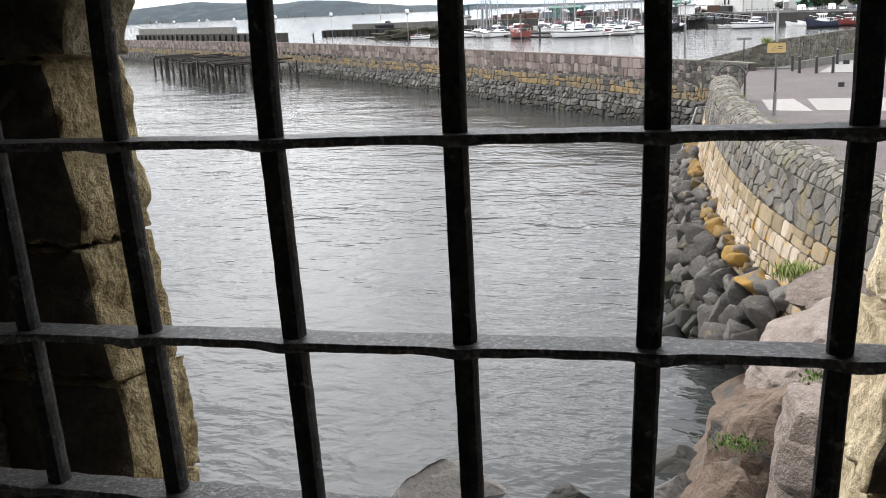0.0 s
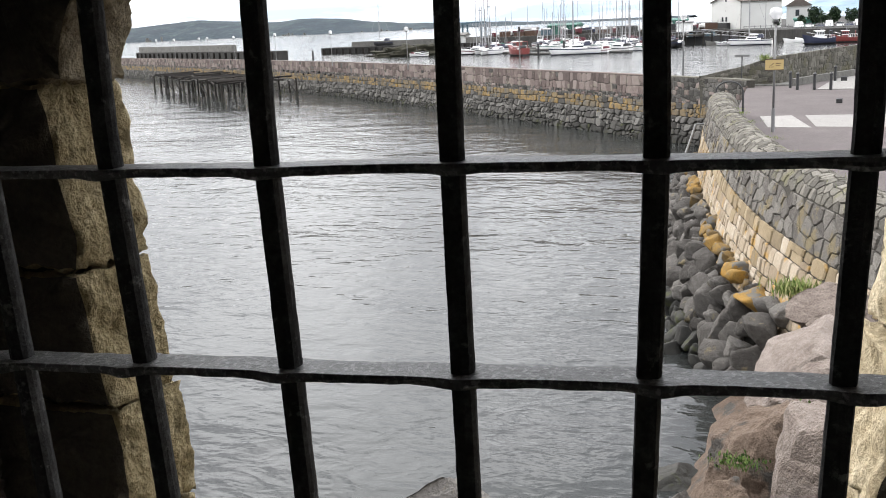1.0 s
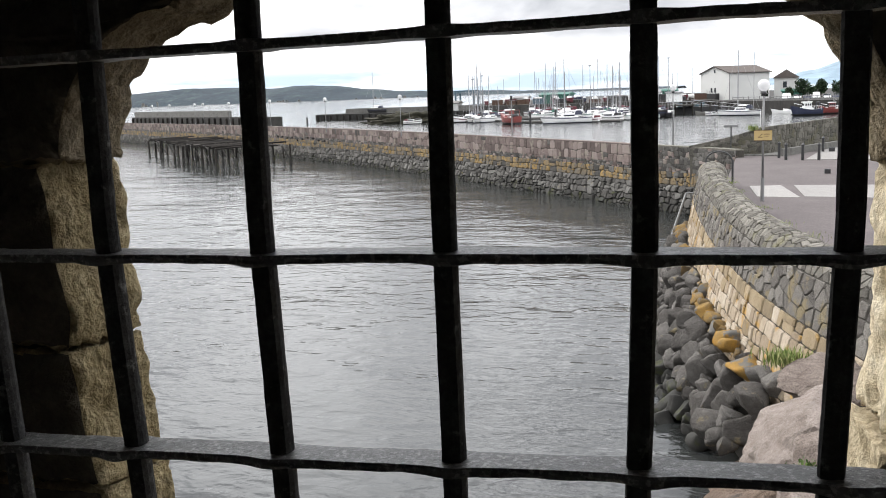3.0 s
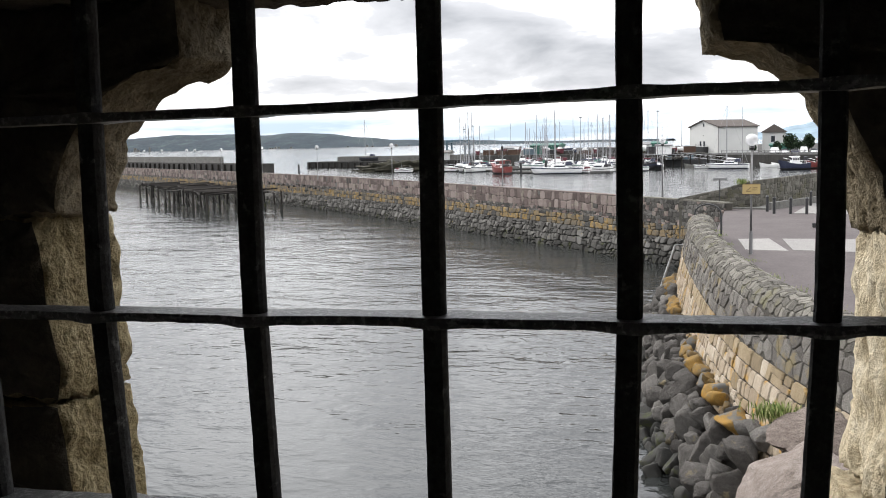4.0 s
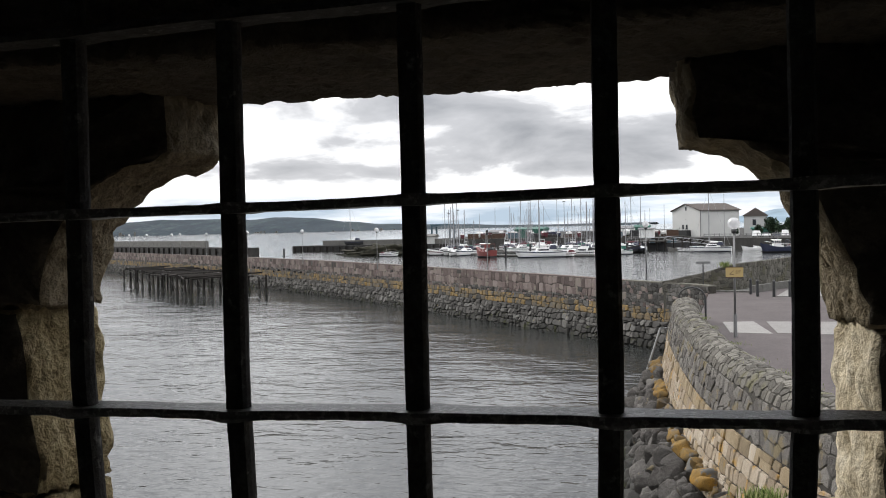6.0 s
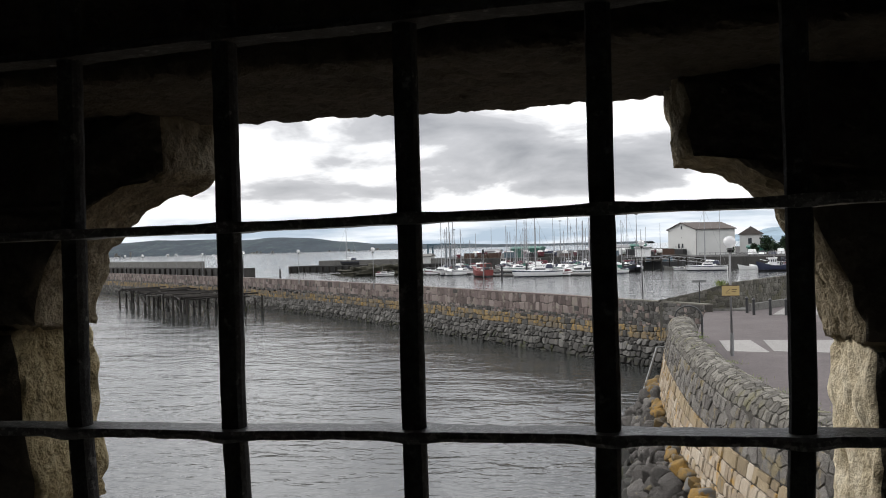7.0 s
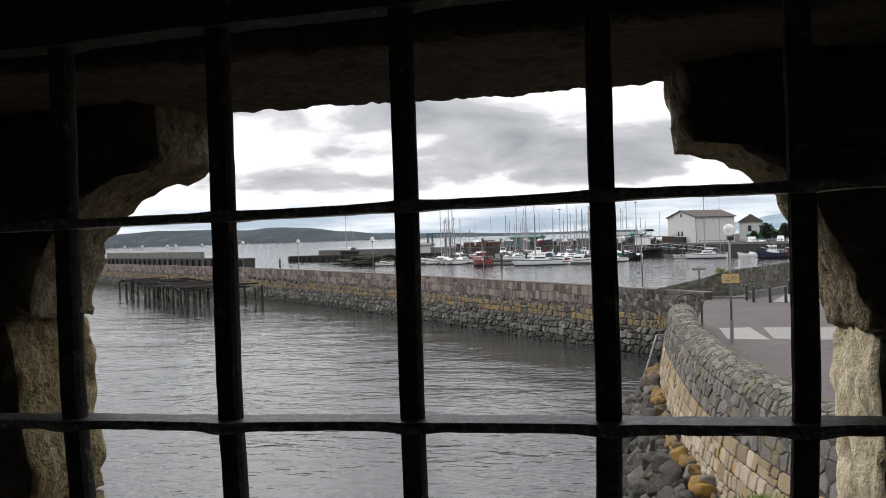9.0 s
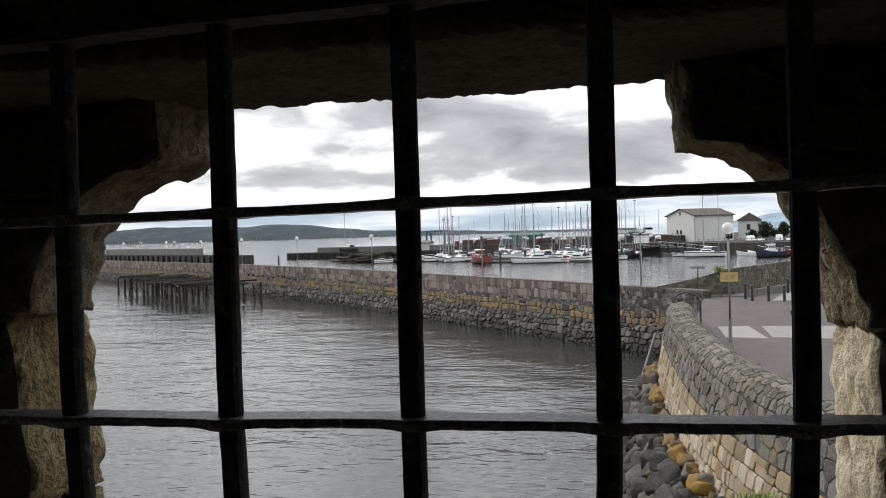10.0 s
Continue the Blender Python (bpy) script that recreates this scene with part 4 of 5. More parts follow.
def tuft(name, at, spread, height, count, material, seed, label, broad=False):
    """Blades or small leaves as many thin folded faces."""
    rg = random.Random(seed)
    vs, fs = [], []
    for _ in range(count):
        bx, by = rg.gauss(0, spread[0]), rg.gauss(0, spread[1])
        h = height * rg.uniform(0.5, 1.15)
        a = rg.uniform(0, 6.28)
        lx, ly = math.cos(a) * h * rg.uniform(0.15, 0.6), math.sin(a) * h * rg.uniform(0.15, 0.6)
        w = h * (0.26 if broad else 0.05)
        px, py = -math.sin(a) * w, math.cos(a) * w
        k = len(vs)
        z0 = rg.uniform(-0.4, 0.4) * height if broad else -0.05
        vs += [(bx - px * 0.3, by - py * 0.3, z0), (bx + px * 0.3, by + py * 0.3, z0), (bx + lx * 0.5 + px, by + ly * 0.5 + py, z0 + h * 0.6), (bx + lx * 0.5 - px, by + ly * 0.5 - py, z0 + h * 0.6), (bx + lx, by + ly, z0 + h)]
        fs += [(k, k + 1, k + 2, k + 3), (k + 3, k + 2, k + 4)]
    ob = part(name, (vs, fs), material, None, label)
    ob.location = at
    return tagged(ob, category="plant", kind="stuff")


tuft("grass", (0.62, 13.4, 4.12), (0.16, 0.16), 0.2, 420, M_GRASS, 3, "tuft of green grass between rock and wall")
tuft("weeds", (0.14, 7.15, 4.3), (0.11, 0.07), 0.038, 250, M_LEAF, 4, "small leafy weeds in a rock crack", True)
tuft("weeds", (0.72, 7.4, 4.85), (0.07, 0.07), 0.045, 70, M_LEAF, 5, "small leafy weeds in a rock crack", True)
tuft("weeds", (0.05, 6.4, 4.05), (0.05, 0.05), 0.045, 50, M_LEAF, 7, "small leafy weeds in a rock crack", True)
for k, (s, off) in enumerate(((7.5, -0.3), (9.2, -0.35), (12.0, -0.25), (16.2, -0.4), (19.5, -0.3), (21.6, -0.35), (23.4, -0.2), (24.6, 0.1))):
    p, t = along(WALL_S, s)
    q, n = sea_point(p, t, off * 0.6, 4.74)
    tuft("grass", q, (0.16, 0.3), 0.08, 170, M_GRASS, 20 + k, "short grass growing on the coping")

# ---- street furniture on the promenade ----


def lamp_post(at, group="lamp posts on the quay", label="slender grey lamp post with a white globe", sleeve=True):
    lp = thing("lamp_post", label, "street lamp", at, 0, group)
    part("base_sleeve", rodm((0, 0, 0), (0, 0, 0.85), 0.068, 0.064, 12), M_POLE, lp)
    part("pole", rodm((0, 0, 0.85), (0, 0, 3.86), 0.042, 0.036, 12), M_POLE, lp, smooth=True)
    part("collar", rod(rodm((0, 0, 3.82), (0, 0, 3.9), 0.07, 0.1, 12), (0, 0, 3.9), (0, 0, 3.97), 0.12, 0.09, 12), M_BLACKP, lp)
    b = bmesh.new()
    bmesh.ops.create_uvsphere(b, u_segments=20, v_segments=12, radius=0.225, matrix=Matrix.Translation((0, 0, 4.18)))
    part("globe", b, M_GLOBE, lp, "white frosted globe", smooth=True)
    return lp


first = lamp_post((-0.14, 36.9, ROAD_Z))
bare = thing("pole", "bare thin grey pole on the pier", "pole", (-21.3, 81.4, ROAD_Z))
part("shaft", rodm((0, 0, 0), (0, 0, 3.7), 0.05, 0.04, 10), M_POLE, bare)
part("bracket", boxm((-0.09, -0.05, 3.55), (0.09, 0.05, 3.95)), M_DARK, bare)
for x, y in ((-6.3, 66.3), (-37.6, 97.2), (-54.6, 114.6), (-71.4, 130.9), (-89.5, 149.6), (-100.2, 155.6), (-98.6, 155.8), (-113.2, 167), (-123.5, 176)):
    copy_thing(first, pose(x, y, ROAD_Z - (0.15 if x < -80 else 0)))

sign = thing("warning_sign", "yellow rectangular warning sign fixed to the lamp post", "sign", (-0.14, 36.82, 6.1))
part("panel", boxm((-0.31, -0.02, -0.2), (0.31, 0.0, 0.2), 0.01), M_SIGN, sign)
part("edge_trim", box(boxm((-0.31, -0.028, 0.175), (0.31, -0.021, 0.2)), (-0.31, -0.028, -0.2), (0.31, -0.021, -0.175)), M_RUST, sign)
part("pictogram", rod(rodm((-0.16, -0.025, -0.06), (-0.02, -0.025, 0.06), 0.009), (-0.18, -0.025, -0.08), (-0.02, -0.025, -0.08), 0.009), M_RUST, sign)
part("caption_line", box(boxm((0.04, -0.026, 0.03), (0.22, -0.021, 0.055)), (0.04, -0.026, -0.04), (0.2, -0.021, -0.02)), M_RUST, sign)
part("clamp", boxm((-0.06, 0.0, -0.03), (0.06, 0.13, 0.03)), M_POLE, sign)


def bollard(at):
    bo = thing("bollard", "black cast bollard along the kerb", "bollard", at, 0, "bollards on the promenade")
    part("shaft", rodm((0, 0, 0), (0, 0, 0.8), 0.085, 0.075, 12), M_BLACKP, bo)
    part("cap", rod(rodm((0, 0, 0.8), (0, 0, 0.86), 0.1, 0.1, 12), (0, 0, 0.86), (0, 0, 0.95), 0.09, 0.03, 12), M_BLACKP, bo)
    return bo


b0 = bollard((0.38, 58.8, ROAD_Z))
for x, y in ((0.75, 57.2), (1.62, 56.9), (2.45, 56.8), (2.9, 63.5), (4.4, 67.2), (6.0, 70.8)):
    copy_thing(b0, pose(x, y, ROAD_Z))


def slab(name, pts, z0, z1, material, label, category):
    return tagged(part(name, extrude_poly(bmesh.new(), pts, z0, z1), material), label, category, kind="structure")


slab("pavement_band", [(-0.75, 42.5), (0.5, 42.8), (1.2, 38.1), (-0.35, 38.4)], ROAD_Z - 0.05, ROAD_Z + 0.012, M_PAVE, "pale paving band laid across the tarmac", "paving")
slab("pavement_band", [(1.02, 42.8), (7.5, 43.0), (7.3, 37.4), (1.36, 38.4)], ROAD_Z - 0.05, ROAD_Z + 0.012, M_PAVE, "pale paving band laid across the tarmac", "paving")
slab("pavement_setts", [(1.75, 57.0), (8, 56.5), (10, 75), (4.4, 75), (2.6, 63)], ROAD_Z - 0.05, ROAD_Z + 0.03, M_COBBLE, "pale sett paving beyond the bollards", "paving")
strip("kerb", [(0.5, 60.2), (1.9, 63.4), (4.8, 69.6), (10.2, 80), (19, 94.5)], -0.12, 0.12, ROAD_Z - 0.1, ROAD_Z + 0.42, M_CONC, "low grey stone kerb wall of the path", "kerb")
slab("pavement_path", [(-2.2, 60.9), (0.5, 60.2), (1.9, 63.4), (4.8, 69.6), (10.2, 80), (9.2, 80.6), (3.8, 70.1), (-0.5, 61.1)], ROAD_Z - 0.05, ROAD_Z + 0.1, M_CONC, "grey footpath beside the parapet", "path")
for at, sz in (((2.55, 48.4, ROAD_Z), 0.17), ((3.4, 63.5, ROAD_Z), 0.22)):
    bx = thing("litter_bin", "small dark bin standing on the promenade", "bin", at)
    part("body", boxm((-sz * 0.8, -sz * 0.6, 0), (sz * 0.8, sz * 0.6, sz * 1.1), 0.03), M_BLACKP, bx)
    part("lid", boxm((-sz * 0.85, -sz * 0.65, sz * 1.1), (sz * 0.85, sz * 0.65, sz * 1.25), 0.02), M_DARK, bx)
tp = thing("pier_signpost", "thin dark signpost with a short crosspiece", "signpost", (-2.35, 60.7, ROAD_Z))
part("post", rodm((0, 0, 0), (0, 0, 1.85), 0.035), M_BLACKP, tp)
part("crosspiece", boxm((-0.42, -0.03, 1.72), (0.42, 0.03, 1.86), 0.01), M_POLE, tp)
tuft("shrub", (-1.1, 61.4, 5.2), (0.16, 0.1), 0.4, 90, M_GRASS, 31, "dry shrub growing on the parapet")

# ---- ruined timber jetty ----
jetty = thing("timber_jetty", "ruined black timber jetty on rotting piles", "jetty")
rng = random.Random(21)
JA, JB = Vector((-64, 103.4)), Vector((-95.5, 134.4))
jd = (JB - JA).normalized()
jn = Vector((jd.y, -jd.x))
if jn.y < 0:
    jn = -jn
jl = (JB - JA).length
for r in range(3):
    for i in range(14):
        p = JA + jd * (i + 0.5 * (r % 2)) * jl / 13.5 + jn * r * 4.5 + Vector((rng.uniform(-0.3, 0.3), rng.uniform(-0.3, 0.3)))
        top = rng.uniform(2.1, 2.75)
        part("timber_post", rodm((p.x, p.y, -1), (p.x + rng.uniform(-0.12, 0.12), p.y, top), rng.uniform(0.12, 0.19), 0.11, 7), M_TIMBER, jetty)
        part("weed_collar", rodm((p.x, p.y, -0.2), (p.x, p.y, rng.uniform(0.4, 0.9)), 0.22, 0.17, 7), M_WET, jetty, "dark weed grown round the pile")
        if rng.random() < 0.7:
            q = p + jd * jl / 13.5
            part("brace", rodm((p.x, p.y, rng.uniform(0.2, 0.9)), (q.x, q.y, rng.uniform(1.5, 2.3)), 0.09, 0.09, 5), M_TIMBER, jetty)
for r in range(4):
    for i in range(23):
        if rng.random() < 0.3:
            continue
        a = JA + jd * i * jl / 23 + jn * (r * 2.4 + rng.uniform(-0.4, 0.4))
        b = JA + jd * (i + 1.05) * jl / 23 + jn * (r * 2.4 + rng.uniform(-0.4, 0.4))
        part("deck_beam", rodm((a.x, a.y, rng.uniform(2.1, 2.6)), (b.x, b.y, rng.uniform(2.1, 2.6)), 0.13, 0.11, 5), M_TIMBER, jetty)
for i in range(44):
    a = JA + jd * (i + rng.random()) * jl / 44
    b = a + jn * rng.uniform(5, 10)
    part("cross_beam", rodm((a.x, a.y, rng.uniform(2.2, 2.6)), (b.x, b.y, rng.uniform(2.2, 2.7)), 0.11, 0.1, 5), M_TIMBER, jetty)
for i in range(10):
    p = Vector((-52 - i * 1.4, 108.5 + i * 1.3))
    part("landing_beam", rodm((p.x, p.y, rng.uniform(2.7, 3.2)), (p.x - 1.2, p.y + 1.8, rng.uniform(2.7, 3.3)), 0.14, 0.12, 5), M_TIMBER, jetty)

# ---- outer breakwaters ----


def breakwater(name, a, b, depth, top, label, ribs=0, upper=None, dark=True):
    br = thing(name, label, "breakwater", kind="structure")
    a, b = Vector(a), Vector(b)
    d = (b - a).normalized()
    n = Vector((-d.y, d.x))
    if n.y < 0:
        n = -n
    part("body", extrude_poly(bmesh.new(), [tuple(a), tuple(b), tuple(b + n * depth), tuple(a + n * depth)], -1, top), M_QUAY if dark else M_CONC, br)
    if upper:
        o, h, c0, c1 = upper
        p, q = a + (b - a) * c0 + n * o, a + (b - a) * c1 + n * o
        part("upper_wall", extrude_poly(bmesh.new(), [tuple(p), tuple(q), tuple(q + n * 1.5), tuple(p + n * 1.5)], top - 0.5, h), M_CONC, br)
    for i in range(ribs):
        p = a + (b - a) * (i + 0.5) / ribs - n * 0.35
        part("fender_pile", boxm((p.x - 0.25, p.y - 0.25, -1), (p.x + 0.25, p.y + 0.25, top - 0.4)), M_TIMBER, br)
    return br


breakwater("breakwater", (-157, 288), (-275, 376), 4, 2.6, "long dark concrete breakwater across the harbour mouth", 26, (1.5, 4.9, 0.27, 1))
breakwater("breakwater", (-163, 333), (-100, 330), 10, 2.1, "low dark breakwater with timber fenders", 24, (5, 3.9, 0.16, 0.95))
mound = part("rubble_mound", rock_bm((14, 6, 3.1), 91, 0.4, 5, 0, 4.0), M_MOUND, None, "low weed-covered rubble mound in the harbour", smooth=True)
mound.location = (-104, 276, -0.3)
tagged(mound, category="mound", kind="structure")
breakwater("marina_breakwater", (-122, 345), (-20, 322), 6, 3.4, "grey wall behind the marina berths", 0)

# ---- boats ----


def loft(L, B, D, sheer=0.25, transom=0.75, keel=-0.3, rake=0.12):
    """A hull from sections: pointed bow at +x, transom at -x."""
    bm = bmesh.new()
    secs = []
    n = 14
    for i in range(n + 1):
        f = i / n
        x = -L / 2 + L * f
        wdt = B / 2 * (transom + (1 - transom) * min(1, f / 0.35)) * (1 if f < 0.5 else max(0.02, 1 - ((f - 0.5) / 0.5) ** 2.2))
        top = D * (1 + sheer * (f - 0.35) ** 2 * 2.2)
        pts = [(-1.0, top), (-0.93, top * 0.5), (-0.75, 0.0), (-0.3, keel), (0.3, keel), (0.75, 0.0), (0.93, top * 0.5), (1.0, top)]
        secs.append([bm.verts.new((x + (rake * L * zz / D * 0.5 if f > 0.9 else 0), wdt * u, zz)) for u, zz in pts])
    for a, b in zip(secs, secs[1:]):
        for k in range(7):
            bm.faces.new((a[k], a[k + 1], b[k + 1], b[k]))
        bm.faces.new((a[7], a[0], b[0], b[7]))
    bm.faces.new(secs[0])
    bm.faces.new(secs[-1][::-1])
    return bm


def taper_cabin(lo, hi, inset):
    bm = boxm(lo, hi)
    for v in bm.verts:
        if v.co.z > (lo[2] + hi[2]) / 2:
            v.co.x += -inset if v.co.x > (lo[0] + hi[0]) / 2 else inset * 0.4
            v.co.y *= 0.86
    bmesh.ops.bevel(bm, geom=list(bm.edges), offset=0.05, segments=2, affect="EDGES")
    return bm


def yacht(at, turn, L, mast, hull=M_WHITE, label="white sailing yacht moored in the marina", boom=True, mizzen=0, cover=M_WHITE):
    y = thing("sailing_yacht", label, "yacht", at, turn, "boats in the marina")
    part("hull", loft(L, L * 0.3, L * 0.125), hull, y, smooth=False)
    part("boot_stripe", loft(L * 1.004, L * 0.303, L * 0.018, 0), M_NAVY if hull == M_WHITE else M_DARK, y)
    part("deckhouse", taper_cabin((-L * 0.22, -L * 0.085, L * 0.1), (L * 0.16, L * 0.085, L * 0.2), L * 0.05), M_WHITE, y)
    for s in (-1, 1):
        part("cabin_window", boxm((-L * 0.14, s * L * 0.081 - 0.03, L * 0.145), (L * 0.09, s * L * 0.081 + 0.03, L * 0.175)), M_GLASS, y)
    part("mast", rodm((L * 0.06, 0, L * 0.1), (L * 0.06, 0, mast), 0.12, 0.08, 8), M_ALU, y)
    if boom:
        part("boom", rodm((L * 0.05, 0, L * 0.24), (-L * 0.3, 0, L * 0.24), 0.06, 0.05, 6), M_ALU, y)
        part("furled_sail", rodm((L * 0.04, 0, L * 0.255), (-L * 0.27, 0, L * 0.25), 0.2, 0.13, 8), cover, y)
    part("crosstree", rodm((L * 0.06, -L * 0.07, mast * 0.58), (L * 0.06, L * 0.07, mast * 0.58), 0.03), M_ALU, y)
    part("forestay", rodm((L * 0.06, 0, mast * 0.98), (L * 0.5, 0, L * 0.11), 0.02, 0.02, 4), M_ALU, y)
    part("backstay", rodm((L * 0.06, 0, mast * 0.98), (-L * 0.49, 0, L * 0.1), 0.02, 0.02, 4), M_ALU, y)
    if mizzen:
        part("mizzen_mast", rodm((-L * 0.33, 0, L * 0.1), (-L * 0.33, 0, mizzen), 0.07, 0.05, 8), M_ALU, y)
    rg = random.Random(round(at[0] * 31 + at[1] * 17))
    trim = rg.choice([M_NAVY, M_NAVY, M_COVER, M_TEALP, M_DARK])
    part("sheer_stripe", loft(L * 1.003, L * 0.3025, L * 0.115, 0.25), trim, y)
    part("hull_side", loft(L * 1.006, L * 0.305, L * 0.095, 0.25), hull, y)
    part("spray_hood", taper_cabin((-L * 0.3, -L * 0.09, L * 0.17), (-L * 0.14, L * 0.09, L * 0.26), L * 0.04), trim, y, "canvas spray hood over the companionway")
    part("cockpit_well", boxm((-L * 0.44, -L * 0.08, L * 0.1), (-L * 0.24, L * 0.08, L * 0.135), 0.02), M_DARK, y)
    for k in range(3):
        f = bmesh.new()
        bmesh.ops.create_uvsphere(f, u_segments=8, v_segments=6, radius=1, matrix=Matrix.LocRotScale((-L * 0.2 + k * L * 0.16, -L * 0.155, L * 0.07), None, (0.13, 0.13, 0.3)))
        part("fender", f, rg.choice([M_DARK, M_NAVY, M_WHITE]), y)
    for s in (-1, 1):
        part("shroud", rodm((L * 0.06, s * L * 0.13, L * 0.11), (L * 0.06, s * L * 0.07, mast * 0.58), 0.02, 0.02, 4), M_ALU, y)
    part("guard_wire", tube(bmesh.new(), [(-L * 0.42, -L * 0.14, L * 0.1 + 0.6), (L * 0.1, -L * 0.145, L * 0.1 + 0.6), (L * 0.46, -0.05, L * 0.12 + 0.6)], 0.02, 4), M_ALU, y)
    for k in range(7):
        x = -L * 0.42 + L * 0.82 * k / 6
        for s in (-1, 1):
            wd = L * 0.145 * (1 if k < 4 else 1 - ((k - 3) / 3.6) ** 2)
            part("stanchion", rodm((x, s * wd, L * 0.1), (x, s * wd, L * 0.1 + 0.6), 0.02, 0.02, 4), M_ALU, y)
    return y


def motor_boat(at, turn, L, hull=M_WHITE, label="white motor cruiser moored in the marina", cabin=M_WHITE, fly=True):
    y = thing("motor_boat", label, "motor boat", at, turn, "boats in the marina")
    part("hull", loft(L, L * 0.34, L * 0.17, 0.5), hull, y)
    part("rubbing_strake", loft(L * 1.01, L * 0.345, L * 0.03, 0), M_DARK, y)
    part("cabin", taper_cabin((-L * 0.26, -L * 0.13, L * 0.13), (L * 0.2, L * 0.13, L * 0.25), L * 0.1), cabin, y)
    for s in (-1, 1):
        part("side_window", boxm((-L * 0.2, s * L * 0.122 - 0.03, L * 0.175), (L * 0.1, s * L * 0.122 + 0.03, L * 0.225)), M_GLASS, y)
    part("windscreen", boxm((L * 0.1, -L * 0.1, L * 0.18), (L * 0.17, L * 0.1, L * 0.225)), M_GLASS, y)
    rg = random.Random(round(at[0] * 31 + at[1] * 17))
    part("cockpit_canopy", taper_cabin((-L * 0.44, -L * 0.12, L * 0.16), (-L * 0.25, L * 0.12, L * 0.27), L * 0.04), rg.choice([M_NAVY, M_DARK, M_COVER, M_TEALP]), y, "canvas cockpit canopy")
    part("aerial", rodm((-L * 0.1, 0, L * 0.25), (-L * 0.14, 0, L * 0.62), 0.03, 0.02, 5), M_ALU, y)
    part("hull_stripe", loft(L * 1.004, L * 0.342, L * 0.12, 0.5), rg.choice([M_NAVY, M_DARK, M_COVER]), y)
    part("hull_side", loft(L * 1.007, L * 0.344, L * 0.095, 0.5), hull, y)
    if fly:
        part("flybridge", taper_cabin((-L * 0.22, -L * 0.1, L * 0.25), (L * 0.06, L * 0.1, L * 0.31), L * 0.03), cabin, y)
        part("radar_arch", tube(bmesh.new(), [(-L * 0.18, -L * 0.1, L * 0.25), (-L * 0.2, -L * 0.09, L * 0.4), (-L * 0.2, L * 0.09, L * 0.4), (-L * 0.18, L * 0.1, L * 0.25)], 0.05, 6), M_WHITE, y)
    part("bow_rail", tube(bmesh.new(), [(L * 0.1, -L * 0.15, L * 0.27), (L * 0.42, -L * 0.06, L * 0.29), (L * 0.5, 0, L * 0.3), (L * 0.42, L * 0.06, L * 0.29), (L * 0.1, L * 0.15, L * 0.27)], 0.025, 4), M_ALU, y)
    return y


def fishing_boat(at, turn, L, hull, house, label):
    y = thing("fishing_boat", label, "fishing boat", at, turn, "boats in the marina")
    part("hull", loft(L, L * 0.38, L * 0.2, 0.9, 0.8), hull, y)
    part("rubbing_strake", loft(L * 1.01, L * 0.385, L * 0.05, 0.2, 0.8), M_DARK, y)
    part("wheelhouse", taper_cabin((-L * 0.12, -L * 0.12, L * 0.18), (L * 0.16, L * 0.12, L * 0.45), L * 0.03), house, y)
    for k in range(3):
        for s in (-1, 1):
            part("wheelhouse_window", boxm((-L * 0.09 + k * L * 0.075, s * L * 0.112 - 0.03, L * 0.33), (-L * 0.04 + k * L * 0.075, s * L * 0.112 + 0.03, L * 0.41)), M_GLASS, y)
    part("front_window", boxm((L * 0.13, -L * 0.08, L * 0.33), (L * 0.155, L * 0.08, L * 0.41)), M_GLASS, y)
    part("mast", rodm((-L * 0.02, 0, L * 0.45), (-L * 0.02, 0, L * 0.8), 0.07, 0.05), M_POLE, y)
    part("gallows", tube(bmesh.new(), [(-L * 0.36, -L * 0.15, L * 0.2), (-L * 0.36, -L * 0.15, L * 0.45), (-L * 0.36, L * 0.15, L * 0.45), (-L * 0.36, L * 0.15, L * 0.2)], 0.07, 6), hull, y)
    for k in range(5):
        b = bmesh.new()
        bmesh.ops.create_uvsphere(b, u_segments=10, v_segments=8, radius=0.28)
        o = part("tyre_fender", b, M_DARK, y)
        o.location = (-L * 0.35 + k * L * 0.16, -L * 0.19, L * 0.09)
    for s in (-1, 1):
        part("window_band", boxm((-L * 0.115, s * L * 0.1145 - 0.02, L * 0.3), (L * 0.13, s * L * 0.1145 + 0.02, L * 0.325)), M_WHITE, y)
        for k in range(5):
            part("rail_post", rodm((-L * 0.42 + k * L * 0.08, s * L * 0.17, L * 0.2), (-L * 0.42 + k * L * 0.08, s * L * 0.17, L * 0.32), 0.03, 0.03, 4), M_WHITE, y)
        part("side_rail", rodm((-L * 0.42, s * L * 0.17, L * 0.32), (-L * 0.1, s * L * 0.17, L * 0.32), 0.03, 0.03, 4), M_WHITE, y)
    part("wheelhouse_roof", taper_cabin((-L * 0.14, -L * 0.13, L * 0.45), (L * 0.19, L * 0.13, L * 0.475), 0.02), M_WHITE, y)
    part("net_drum", rodm((-L * 0.27, -L * 0.1, L * 0.27), (-L * 0.27, L * 0.1, L * 0.27), L * 0.06, L * 0.06, 12), M_DARK, y)
    part("derrick", rodm((-L * 0.02, 0, L * 0.5), (-L * 0.36, 0, L * 0.66), 0.05, 0.04, 6), M_POLE, y)
    part("deck_boxes", box(boxm((L * 0.2, -L * 0.08, L * 0.2), (L * 0.3, L * 0.06, L * 0.28), 0.02), (-L * 0.2, -L * 0.1, L * 0.2), (-L * 0.14, L * 0.1, L * 0.26)), M_WHITE, y)
